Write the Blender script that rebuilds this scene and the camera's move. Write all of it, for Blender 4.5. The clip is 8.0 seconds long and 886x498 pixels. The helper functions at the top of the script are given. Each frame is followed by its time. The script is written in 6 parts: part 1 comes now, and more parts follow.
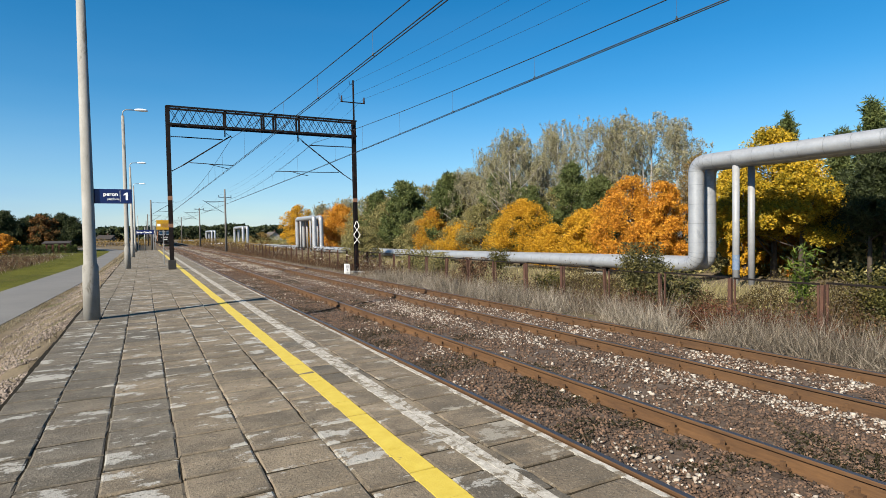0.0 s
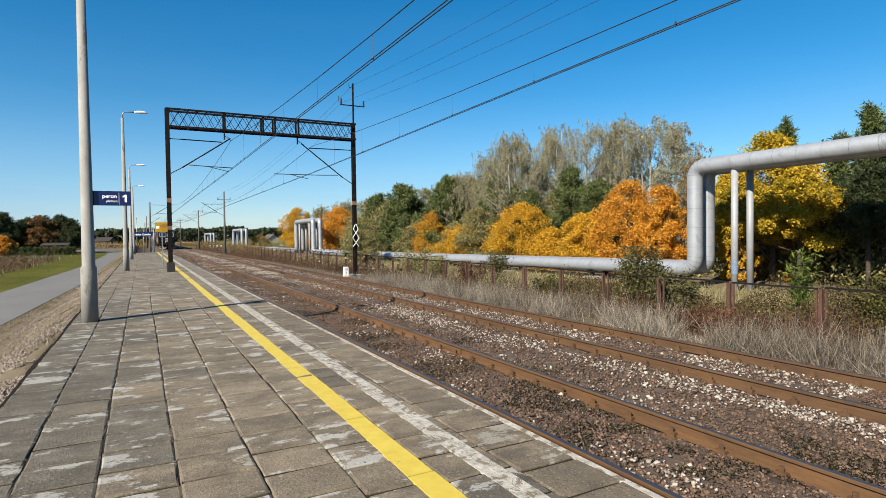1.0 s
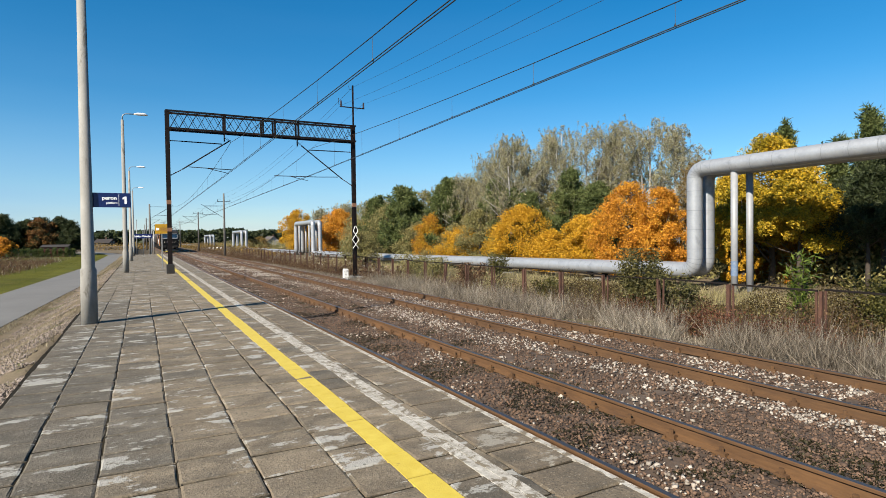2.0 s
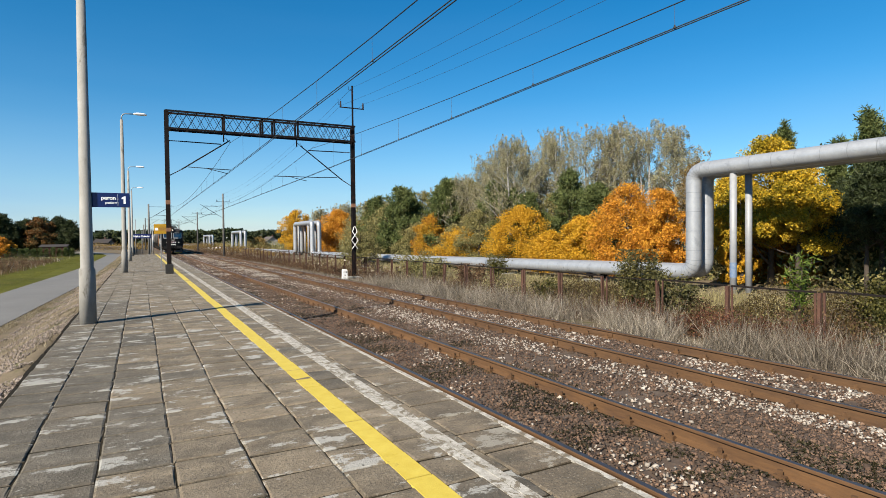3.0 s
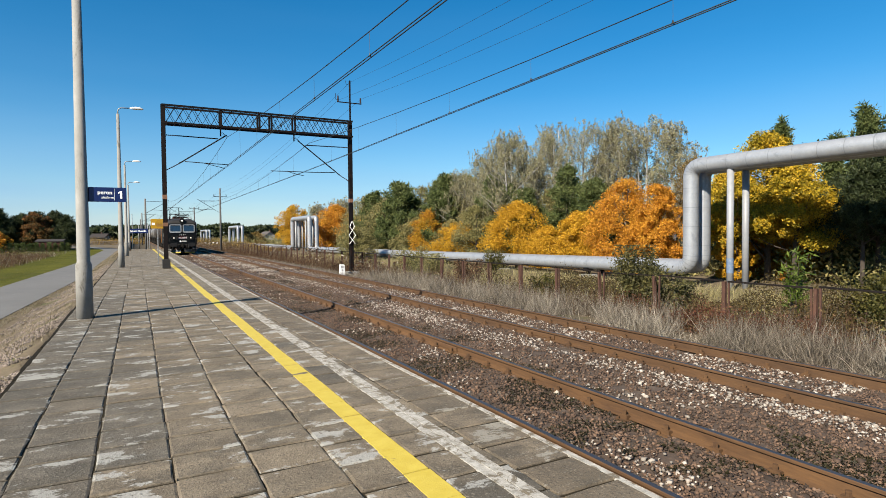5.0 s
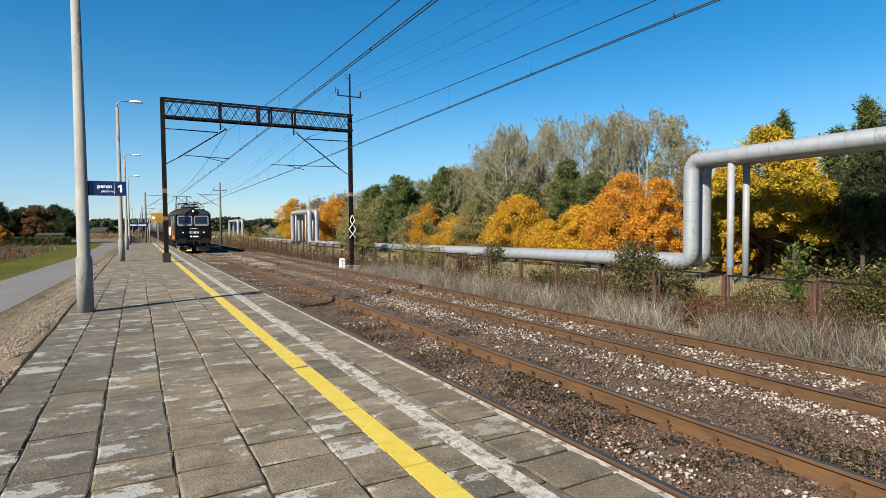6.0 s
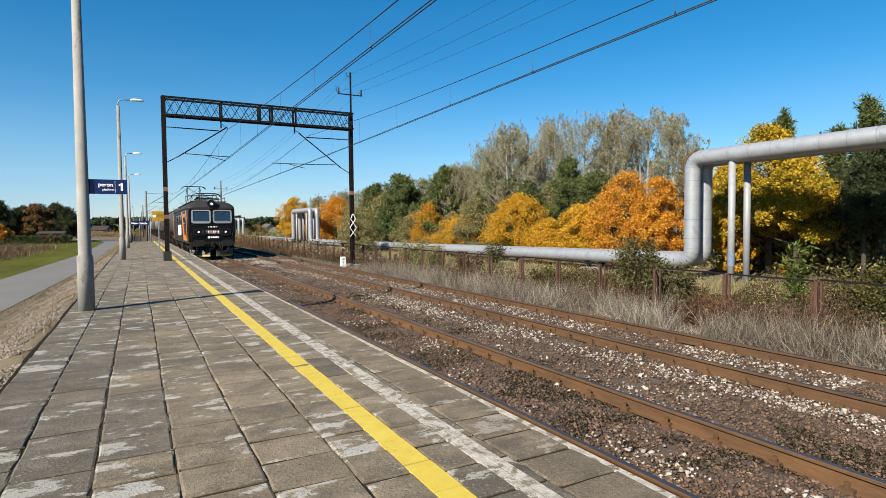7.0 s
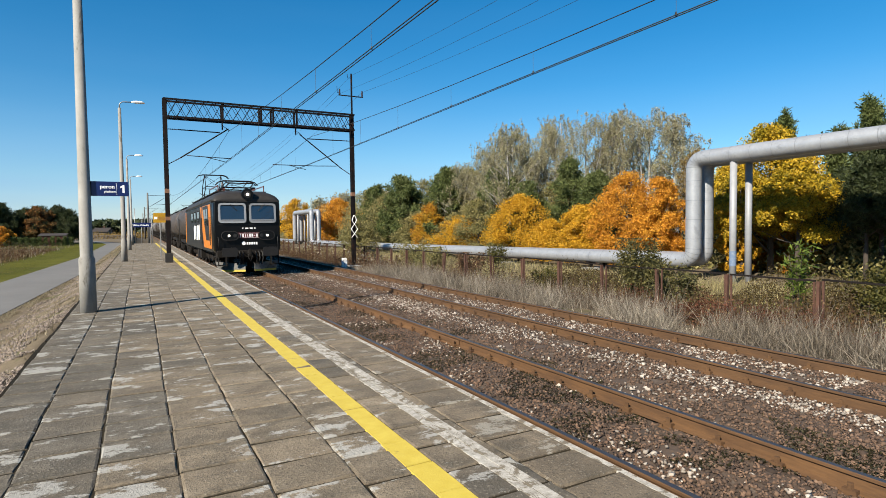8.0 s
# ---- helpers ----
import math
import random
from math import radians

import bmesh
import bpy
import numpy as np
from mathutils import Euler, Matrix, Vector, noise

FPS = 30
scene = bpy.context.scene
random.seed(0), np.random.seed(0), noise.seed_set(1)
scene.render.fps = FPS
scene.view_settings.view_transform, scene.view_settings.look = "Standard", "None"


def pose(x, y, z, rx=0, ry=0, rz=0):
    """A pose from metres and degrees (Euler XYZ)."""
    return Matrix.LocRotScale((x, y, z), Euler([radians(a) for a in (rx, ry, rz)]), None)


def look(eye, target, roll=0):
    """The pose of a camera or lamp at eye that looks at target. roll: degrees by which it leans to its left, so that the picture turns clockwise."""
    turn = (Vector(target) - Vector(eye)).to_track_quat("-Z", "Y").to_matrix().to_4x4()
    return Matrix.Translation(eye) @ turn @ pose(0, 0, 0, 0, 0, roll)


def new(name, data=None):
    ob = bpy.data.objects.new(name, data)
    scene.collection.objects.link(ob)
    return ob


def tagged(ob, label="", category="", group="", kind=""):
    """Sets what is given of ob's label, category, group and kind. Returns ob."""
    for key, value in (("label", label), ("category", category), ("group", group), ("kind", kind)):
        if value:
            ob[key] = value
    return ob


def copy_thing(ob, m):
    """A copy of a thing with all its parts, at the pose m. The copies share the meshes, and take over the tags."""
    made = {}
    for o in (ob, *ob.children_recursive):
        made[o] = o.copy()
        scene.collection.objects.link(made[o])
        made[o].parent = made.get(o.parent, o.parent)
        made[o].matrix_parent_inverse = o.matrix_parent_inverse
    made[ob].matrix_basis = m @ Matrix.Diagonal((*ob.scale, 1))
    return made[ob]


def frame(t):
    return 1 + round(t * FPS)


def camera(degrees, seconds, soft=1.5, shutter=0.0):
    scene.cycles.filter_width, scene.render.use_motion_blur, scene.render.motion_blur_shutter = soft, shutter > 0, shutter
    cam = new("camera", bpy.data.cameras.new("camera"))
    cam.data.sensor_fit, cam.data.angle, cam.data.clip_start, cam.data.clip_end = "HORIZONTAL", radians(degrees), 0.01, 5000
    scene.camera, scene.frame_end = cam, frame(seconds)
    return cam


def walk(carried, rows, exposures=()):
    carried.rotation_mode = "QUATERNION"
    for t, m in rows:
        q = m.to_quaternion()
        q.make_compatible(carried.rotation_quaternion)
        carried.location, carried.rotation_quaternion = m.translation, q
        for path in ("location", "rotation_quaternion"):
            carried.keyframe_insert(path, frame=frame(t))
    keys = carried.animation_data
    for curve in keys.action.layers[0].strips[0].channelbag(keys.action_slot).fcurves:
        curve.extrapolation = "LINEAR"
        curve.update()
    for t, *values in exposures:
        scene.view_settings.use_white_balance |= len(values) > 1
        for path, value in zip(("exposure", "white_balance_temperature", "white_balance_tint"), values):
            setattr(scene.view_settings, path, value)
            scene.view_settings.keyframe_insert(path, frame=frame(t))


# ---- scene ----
cam = camera(76.455, 8.0, soft=0.6)
EYE = (0.0, 0.0, 1.667)


def aim(yaw, down, lean):
    """Camera pose at the eye: degrees right of the track, downwards, and of lean."""
    return pose(*EYE, 90 - down, 0, -yaw) @ pose(0, 0, 0, 0, 0, -lean)


walk(cam, [
    (0.0, aim(28.084, 1.793, 0.978)), (0.5, aim(28.183, 1.693, 0.808)), (1.0, aim(28.197, 1.463, 0.769)),
    (1.5, aim(28.189, 1.314, 0.785)), (3.0, aim(28.307, 1.199, 0.618)), (3.5, aim(28.317, 1.121, 0.556)),
    (4.0, aim(28.349, 1.356, 0.413)), (4.5, aim(28.484, 1.465, 0.451)), (6.0, aim(28.535, 2.295, 0.498)),
    (6.5, aim(28.459, 2.416, 0.384)), (7.0, aim(28.462, 2.448, 0.478)), (7.5, aim(28.388, 2.442, 0.579)),
    (8.0, aim(28.331, 2.345, 0.644))])

# ---- world and sun ----
SUN_ELEVATION = 36.0
SUN_AZIMUTH = math.atan2(-0.904, -0.428)
world = bpy.data.worlds.new("world")
scene.world = world
world.use_nodes = True
wn = world.node_tree.nodes
sky = wn.new("ShaderNodeTexSky")
sky.sky_type = "NISHITA"
sky.sun_disc = False
sky.sun_elevation = radians(SUN_ELEVATION)
sky.sun_rotation = SUN_AZIMUTH % (2 * math.pi)
sky.altitude = 150
sky.air_density, sky.dust_density, sky.ozone_density = 1.0, 0.0, 4.0
wn["Background"].inputs["Strength"].default_value = 0.054
tone = wn.new("ShaderNodeHueSaturation")
tone.inputs["Saturation"].default_value = 1.4
tone.inputs["Value"].default_value = 1.05
tone.inputs["Hue"].default_value = 0.494
wl = world.node_tree.links
wl.new(sky.outputs[0], tone.inputs["Color"])
# thin high cloud, streaked along the horizon
wco, wmap, wnoise, wramp = wn.new("ShaderNodeTexCoord"), wn.new("ShaderNodeMapping"), wn.new("ShaderNodeTexNoise"), wn.new("ShaderNodeValToRGB")
wmap.inputs["Scale"].default_value = (1.2, 1.2, 7.0)
wnoise.inputs["Scale"].default_value, wnoise.inputs["Detail"].default_value = 1.6, 5
wl.new(wco.outputs["Generated"], wmap.inputs["Vector"])
wl.new(wmap.outputs[0], wnoise.inputs["Vector"])
wramp.color_ramp.elements[0].position, wramp.color_ramp.elements[1].position = 0.35, 0.75
wramp.color_ramp.elements[0].color, wramp.color_ramp.elements[1].color = (0.5, 0.5, 0.5, 1), (1, 1, 1, 1)
wl.new(wnoise.outputs[0], wramp.inputs[0])
wsep, wband, wmul = wn.new("ShaderNodeSeparateXYZ"), wn.new("ShaderNodeValToRGB"), wn.new("ShaderNodeMath")
wl.new(wco.outputs["Generated"], wsep.inputs[0])
e = wband.color_ramp.elements
e[0].position, e[0].color, e[1].position, e[1].color = 0.0, (0.85, 0.85, 0.85, 1), 0.58, (0, 0, 0, 1)
e.new(0.1).color = (0.48, 0.48, 0.48, 1)
e.new(0.23).color = (0.1, 0.1, 0.1, 1)
wl.new(wsep.outputs["Z"], wband.inputs[0])
wmul.operation = "MULTIPLY"
wl.new(wramp.outputs[0], wmul.inputs[0])
wl.new(wband.outputs[0], wmul.inputs[1])
wmix = wn.new("ShaderNodeMixRGB")
wmix.inputs[2].default_value = (2.45, 4.35, 6.9, 1)
wl.new(wmul.outputs[0], wmix.inputs[0])
wl.new(tone.outputs[0], wmix.inputs[1])
wl.new(wmix.outputs[0], wn["Background"].inputs[0])
sun = new("sun", bpy.data.lights.new("sun", "SUN"))
sun.data.energy, sun.data.angle, sun.data.color = 5.0, radians(0.55), (1.0, 0.9, 0.745)
ce = math.cos(radians(SUN_ELEVATION))
sun.matrix_world = look((-60, -30, 60), (-60 + 0.904 * ce, -30 + 0.428 * ce, 60 - math.sin(radians(SUN_ELEVATION))))
scene.view_settings.exposure = 1.2


# ---- materials ----
# base colours are lowered against the exposure to strengthen sun and shade contrast
COLOUR_SCALE = 0.6


def worn(colour, by=COLOUR_SCALE):
    """Scales a colour down so that, at the raised exposure, shadows come out deeper."""
    return tuple(c * by for c in colour)


def mat(name, low, high, scale=6.0, rough=0.8, metal=0.0, bump=0.0, fine=40.0, third=None, spread=0.12, distort=0.0, gloss=0.5,
        stretch=(1, 1, 1), island=0.0, cut=(0.56, 0.62), unscaled=False):
    """Two colours mixed by coarse and fine noise, optional stains of a third, variation by object and bump."""
    if not unscaled:
        low, high, third = worn(low), worn(high), third and worn(third)
    m = bpy.data.materials.new(name)
    m.use_nodes = True
    t = m.node_tree
    b = t.nodes["Principled BSDF"]
    b.inputs["Roughness"].default_value, b.inputs["Metallic"].default_value = rough, metal
    b.inputs["Specular IOR Level"].default_value = gloss

    def node(kind, **sockets):
        n = t.nodes.new(kind)
        for k, v in sockets.items():
            n.inputs[k.replace("_", " ")].default_value = v
        return n
    co = t.nodes.new("ShaderNodeTexCoord")
    mp = t.nodes.new("ShaderNodeMapping")
    mp.inputs["Scale"].default_value = stretch
    t.links.new(co.outputs["Object"], mp.inputs["Vector"])
    info = t.nodes.new("ShaderNodeObjectInfo")
    off = t.nodes.new("ShaderNodeVectorMath")
    off.operation = "MULTIPLY_ADD"
    t.links.new(info.outputs["Random"], off.inputs[0])
    off.inputs[1].default_value = (37, 53, 71)
    t.links.new(mp.outputs[0], off.inputs[2])
    n1 = node("ShaderNodeTexNoise", Scale=scale, Detail=5.0, Roughness=0.65, Distortion=distort)
    n2 = node("ShaderNodeTexNoise", Scale=fine, Detail=3.0, Roughness=0.7)
    t.links.new(off.outputs[0], n1.inputs["Vector"])
    t.links.new(off.outputs[0], n2.inputs["Vector"])
    mix = node("ShaderNodeMath")
    mix.operation = "MULTIPLY_ADD"
    t.links.new(n2.outputs[0], mix.inputs[0])
    mix.inputs[1].default_value = 0.45
    t.links.new(n1.outputs[0], mix.inputs[2])
    ramp = t.nodes.new("ShaderNodeValToRGB")
    ramp.color_ramp.elements[0].position, ramp.color_ramp.elements[1].position = 0.45, 0.98
    ramp.color_ramp.elements[0].color, ramp.color_ramp.elements[1].color = (*low, 1), (*high, 1)
    t.links.new(mix.outputs[0], ramp.inputs[0])
    colour = ramp.outputs[0]
    if third:
        n3 = node("ShaderNodeTexNoise", Scale=scale * 0.45, Detail=6.0, Roughness=0.75, Distortion=0.6)
        t.links.new(off.outputs[0], n3.inputs["Vector"])
        r3 = t.nodes.new("ShaderNodeValToRGB")
        r3.color_ramp.elements[0].position, r3.color_ramp.elements[1].position = cut
        t.links.new(n3.outputs[0], r3.inputs[0])
        mx = t.nodes.new("ShaderNodeMixRGB")
        mx.inputs[2].default_value = (*third, 1)
        t.links.new(r3.outputs[0], mx.inputs[0])
        t.links.new(colour, mx.inputs[1])
        colour = mx.outputs[0]
    hsv = t.nodes.new("ShaderNodeHueSaturation")
    rng = t.nodes.new("ShaderNodeMapRange")
    rng.inputs["To Min"].default_value, rng.inputs["To Max"].default_value = 1 - spread, 1 + spread
    if island:
        geo = t.nodes.new("ShaderNodeNewGeometry")
        t.links.new(geo.outputs["Random Per Island"], rng.inputs["Value"])
        rng.inputs["To Min"].default_value, rng.inputs["To Max"].default_value = 1 - island, 1 + island
    else:
        t.links.new(info.outputs["Random"], rng.inputs["Value"])
    t.links.new(rng.outputs[0], hsv.inputs["Value"])
    t.links.new(colour, hsv.inputs["Color"])
    t.links.new(hsv.outputs[0], b.inputs["Base Color"])
    if bump:
        bp = node("ShaderNodeBump", Strength=bump, Distance=0.02)
        t.links.new(mix.outputs[0], bp.inputs["Height"])
        t.links.new(bp.outputs[0], b.inputs["Normal"])
    return m


def leafy(name, a, b_, c, island=0.35):
    """Leaves: three hues chosen leaf by leaf, thin enough to let some light through."""
    m = bpy.data.materials.new(name)
    m.use_nodes = True
    t = m.node_tree
    p = t.nodes["Principled BSDF"]
    p.inputs["Roughness"].default_value = 0.6
    p.inputs["Specular IOR Level"].default_value = 0.25
    geo = t.nodes.new("ShaderNodeNewGeometry")
    ramp = t.nodes.new("ShaderNodeValToRGB")
    e = ramp.color_ramp.elements
    e[0].color, e[1].color = (*worn(a, 0.74), 1), (*worn(c, 0.74), 1)
    mid = e.new(0.5)
    mid.color = (*worn(b_, 0.74), 1)
    n = t.nodes.new("ShaderNodeTexNoise")
    n.inputs["Scale"].default_value = 0.55
    co = t.nodes.new("ShaderNodeTexCoord")
    t.links.new(co.outputs["Object"], n.inputs["Vector"])
    ad = t.nodes.new("ShaderNodeMath")
    ad.operation = "MULTIPLY_ADD"
    ad.inputs[1].default_value = 0.55
    t.links.new(geo.outputs["Random Per Island"], ad.inputs[0])
    sub = t.nodes.new("ShaderNodeMath")
    sub.operation = "MULTIPLY_ADD"
    sub.inputs[1].default_value, sub.inputs[2].default_value = 1.4, -0.48
    t.links.new(n.outputs[0], sub.inputs[0])
    t.links.new(sub.outputs[0], ad.inputs[2])
    t.links.new(ad.outputs[0], ramp.inputs[0])
    hsv = t.nodes.new("ShaderNodeHueSaturation")
    rng = t.nodes.new("ShaderNodeMapRange")
    rng.inputs["To Min"].default_value, rng.inputs["To Max"].default_value = 1 - island, 1 + island
    t.links.new(geo.outputs["Random Per Island"], rng.inputs["Value"])
    t.links.new(rng.outputs[0], hsv.inputs["Value"])
    t.links.new(ramp.outputs[0], hsv.inputs["Color"])
    t.links.new(hsv.outputs[0], p.inputs["Base Color"])
    tr = t.nodes.new("ShaderNodeBsdfTranslucent")
    t.links.new(hsv.outputs[0], tr.inputs["Color"])
    ms = t.nodes.new("ShaderNodeMixShader")
    ms.inputs[0].default_value = 0.3
    t.links.new(p.outputs[0], ms.inputs[1])
    t.links.new(tr.outputs[0], ms.inputs[2])
    t.links.new(ms.outputs[0], t.nodes["Material Output"].inputs["Surface"])
    return m


def glow(name, colour, strength):
    m = mat(name, colour, colour)
    p = m.node_tree.nodes["Principled BSDF"]
    p.inputs["Emission Color"].default_value = (*colour, 1)
    p.inputs["Emission Strength"].default_value = strength
    return m

def slab_material(name, low, high, pale, spread=0.2, island=False):
    """Weathered concrete: brown-grey body, coarse grain, dark stains, crisp pale mortar smears."""
    m = mat(name, low, high, 4, 0.93, bump=1.0, fine=48, spread=spread, island=0.15 if island else 0.0)
    t = m.node_tree
    b = t.nodes["Principled BSDF"]
    hsv = [n for n in t.nodes if n.type == "HUE_SAT"][0]
    off = [n for n in t.nodes if n.type == "VECT_MATH"][0]

    def noise_mask(scale, stretch, a, b_, detail=8.0, rough=0.6):
        mp = t.nodes.new("ShaderNodeMapping")
        mp.inputs["Scale"].default_value = stretch
        t.links.new(off.outputs[0], mp.inputs["Vector"])
        n = t.nodes.new("ShaderNodeTexNoise")
        n.inputs["Scale"].default_value, n.inputs["Detail"].default_value, n.inputs["Roughness"].default_value = scale, detail, rough
        t.links.new(mp.outputs[0], n.inputs["Vector"])
        r = t.nodes.new("ShaderNodeValToRGB")
        r.color_ramp.elements[0].position, r.color_ramp.elements[1].position = a, b_
        t.links.new(n.outputs[0], r.inputs[0])
        return r.outputs[0]
    colour = hsv.outputs[0]
    for mask, tint, amount in ((noise_mask(2.2, (0.8, 1.6, 1), 0.46, 0.64), (0.068, 0.059, 0.042), 0.62),
                               (noise_mask(0.9, (0.8, 1.3, 1), 0.5, 0.62, 6.0), (0.21, 0.165, 0.11), 0.35),
                               (noise_mask(62, (1, 1, 1), 0.57, 0.65, 3.0), (0.04, 0.033, 0.024), 0.6),
                               (noise_mask(48, (1, 1, 1), 0.6, 0.67, 3.0), (0.40, 0.355, 0.28), 0.45),
                               (noise_mask(1.9, (0.85, 1.5, 1), 0.562, 0.585, 10.0, 0.72), pale, 0.85),
                               (noise_mask(26, (1, 1, 1), 0.62, 0.66, 6.0), (0.05, 0.042, 0.03), 0.75)):
        f = t.nodes.new("ShaderNodeMath")
        f.operation = "MULTIPLY"
        f.inputs[1].default_value = amount
        t.links.new(mask, f.inputs[0])
        mx = t.nodes.new("ShaderNodeMixRGB")
        mx.inputs[2].default_value = (*worn(tint), 1)
        t.links.new(f.outputs[0], mx.inputs[0])
        t.links.new(colour, mx.inputs[1])
        colour = mx.outputs[0]
    t.links.new(colour, b.inputs["Base Color"])
    return m


CONCRETE = slab_material("slab_concrete", (0.142, 0.11, 0.073), (0.325, 0.266, 0.187), (0.47, 0.465, 0.43))
DIRTY_CONC = slab_material("dirty_slab_concrete", (0.08, 0.069, 0.052), (0.2, 0.174, 0.135), (0.44, 0.435, 0.40))
EDGE_CONC = slab_material("edge_concrete", (0.115, 0.089, 0.06), (0.27, 0.216, 0.15), (0.36, 0.335, 0.28))
POLE_CONC = mat("pole_concrete", (0.266, 0.259, 0.237), (0.429, 0.422, 0.4), 4, 0.85, bump=0.2, fine=60, third=(0.2, 0.19, 0.165), stretch=(1, 1, .5))
JOINT = mat("joint_dirt", (0.018, 0.015, 0.009), (0.05, 0.04, 0.025), 8, 0.95, bump=0.6, gloss=0.1)
YELLOW = mat("yellow_paint", (0.60, 0.45, 0.045), (0.74, 0.585, 0.095), 7, 0.7, bump=0.2, fine=80, third=(0.3, 0.225, 0.06), cut=(0.63, 0.68))
WHITE_WORN = mat("worn_white_paint", (0.24, 0.215, 0.175), (0.74, 0.715, 0.65), 16, 0.85, bump=0.5, fine=60, third=(0.21, 0.175, 0.125), cut=(0.525, 0.55))
RUST = mat("rail_rust", (0.062, 0.029, 0.011), (0.175, 0.087, 0.03), 6, 0.8, bump=0.2, stretch=(1, 0.15, 1))
RAIL_TOP = mat("rail_head", (0.09, 0.08, 0.08), (0.2, 0.19, 0.19), 3, 0.4, metal=0.7, stretch=(1, 0.1, 1))
BALLAST_DARK = mat("ballast_brown", (0.038, 0.024, 0.016), (0.13, 0.088, 0.06), 5, 0.95, bump=0.8, fine=22, spread=0.1, third=(0.19, 0.15, 0.115), cut=(0.55, 0.68))
STONE = mat("ballast_stone", (0.062, 0.034, 0.021), (0.18, 0.113, 0.074), 5, 0.9, island=0.75)
STONE_PALE = mat("pale_stone", (0.25, 0.205, 0.165), (0.56, 0.51, 0.45), 5, 0.9, island=0.5)
SLEEPER = mat("sleeper_wood", (0.0444, 0.0311, 0.0222), (0.111, 0.0777, 0.0518), 8, 0.9, bump=0.5, stretch=(0.3, 1, 1))
STEEL_DARK = mat("gantry_steel", (0.005, 0.004, 0.0048), (0.014, 0.0095, 0.009), 5, 0.65, bump=0.15, third=(0.034, 0.015, 0.0095), gloss=0.15)
BLACK = mat("black_paint", (0.012, 0.012, 0.013), (0.022, 0.022, 0.024), 4, 0.35)
WIRE = mat("wire", (0.0222, 0.0237, 0.0259), (0.0407, 0.0407, 0.0407), 3, 0.6, metal=0.4)
PIPE = mat("pipe_cladding", (0.36, 0.385, 0.425), (0.485, 0.515, 0.56), 2.5, 0.45, metal=0.35, bump=0.12, fine=14, third=(0.34, 0.365, 0.40))
MAST_CONC = mat("mast_concrete", (0.11, 0.105, 0.1), (0.2, 0.19, 0.18), 4, 0.85, bump=0.25)
GALV = mat("galvanised", (0.311, 0.318, 0.326), (0.429, 0.429, 0.429), 6, 0.5, metal=0.4)
BLUE = mat("sign_blue", (0.005, 0.018, 0.12), (0.007, 0.025, 0.15), 4, 0.35)
WHITE = mat("white_paint", (0.72, 0.72, 0.72), (0.82, 0.82, 0.82), 4, 0.5, unscaled=True)
YSIGN = mat("sign_yellow", (0.592, 0.311, 0.0037), (0.651, 0.37, 0.0074), 4, 0.45)
FENCE_RAIL = mat("fence_rail_steel", (0.006, 0.005, 0.005), (0.02, 0.013, 0.01), 9, 0.8, bump=0.3, gloss=0.2)
FENCE_RUST = mat("fence_rust", (0.055, 0.024, 0.015), (0.135, 0.06, 0.038), 9, 0.9, bump=0.4)
SOIL = mat("soil", (0.105, 0.083, 0.055), (0.25, 0.2, 0.135), 1.2, 0.95, bump=1.0, fine=14, third=(0.111, 0.111, 0.0444), gloss=0.15)
ASPHALT = mat("road_asphalt", (0.19, 0.187, 0.182), (0.27, 0.266, 0.258), 0.35, 0.85, bump=0.3, fine=40, gloss=0.25)
LAWN = mat("lawn", (0.058, 0.066, 0.008), (0.165, 0.162, 0.022), 0.3, 0.95, bump=0.6, fine=7, third=(0.17, 0.135, 0.05), cut=(0.58, 0.7), gloss=0.08)
BARK = mat("bark", (0.0444, 0.0333, 0.0259), (0.104, 0.0814, 0.0629), 8, 0.95, bump=0.6)
TWIG = mat("birch_twigs", (0.18, 0.16, 0.125), (0.33, 0.3, 0.25), 8, 0.9)
BIRCH_BARK = mat("birch_bark", (0.333, 0.318, 0.296), (0.533, 0.518, 0.488), 5, 0.8, third=(0.0888, 0.0814, 0.074), stretch=(1, 1, 3))


# ---- mesh helpers ----
def part(name, bm, material, parent=None, label="", m=None, smooth=False):
    """One mesh object from a bmesh, under a thing or part."""
    me = bpy.data.meshes.new(name)
    bm.normal_update()
    bm.to_mesh(me)
    bm.free()
    for k in (material if isinstance(material, (list, tuple)) else [material]):
        me.materials.append(k)
    if smooth:
        me.shade_smooth()
    ob = new(name, me)
    if parent:
        ob.parent = parent
    if m is not None:
        ob.matrix_basis = m
    if label:
        tagged(ob, label)
    return ob


def thing(name, label, category, m=None, group="", kind=""):
    ob = new(name)
    if m is not None:
        ob.matrix_basis = m
    return tagged(ob, label, category, group, kind)


def box(bm, x0, x1, y0, y1, z0, z1, bevel=0.0, mi=0):
    r = bmesh.ops.create_cube(bm, size=1, matrix=Matrix.Translation(((x0 + x1) / 2, (y0 + y1) / 2, (z0 + z1) / 2)) @ Matrix.Diagonal((x1 - x0, y1 - y0, z1 - z0, 1)))
    faces = {f for v in r["verts"] for f in v.link_faces}
    for f in faces:
        f.material_index = mi
    if bevel:
        edges = {e for v in r["verts"] for e in v.link_edges}
        bmesh.ops.bevel(bm, geom=list(edges), offset=bevel, segments=1, affect="EDGES", clamp_overlap=True)
    return bm


def boxes(*specs, bevel=0.0):
    bm = bmesh.new()
    for s in specs:
        box(bm, *s, bevel=bevel)
    return bm


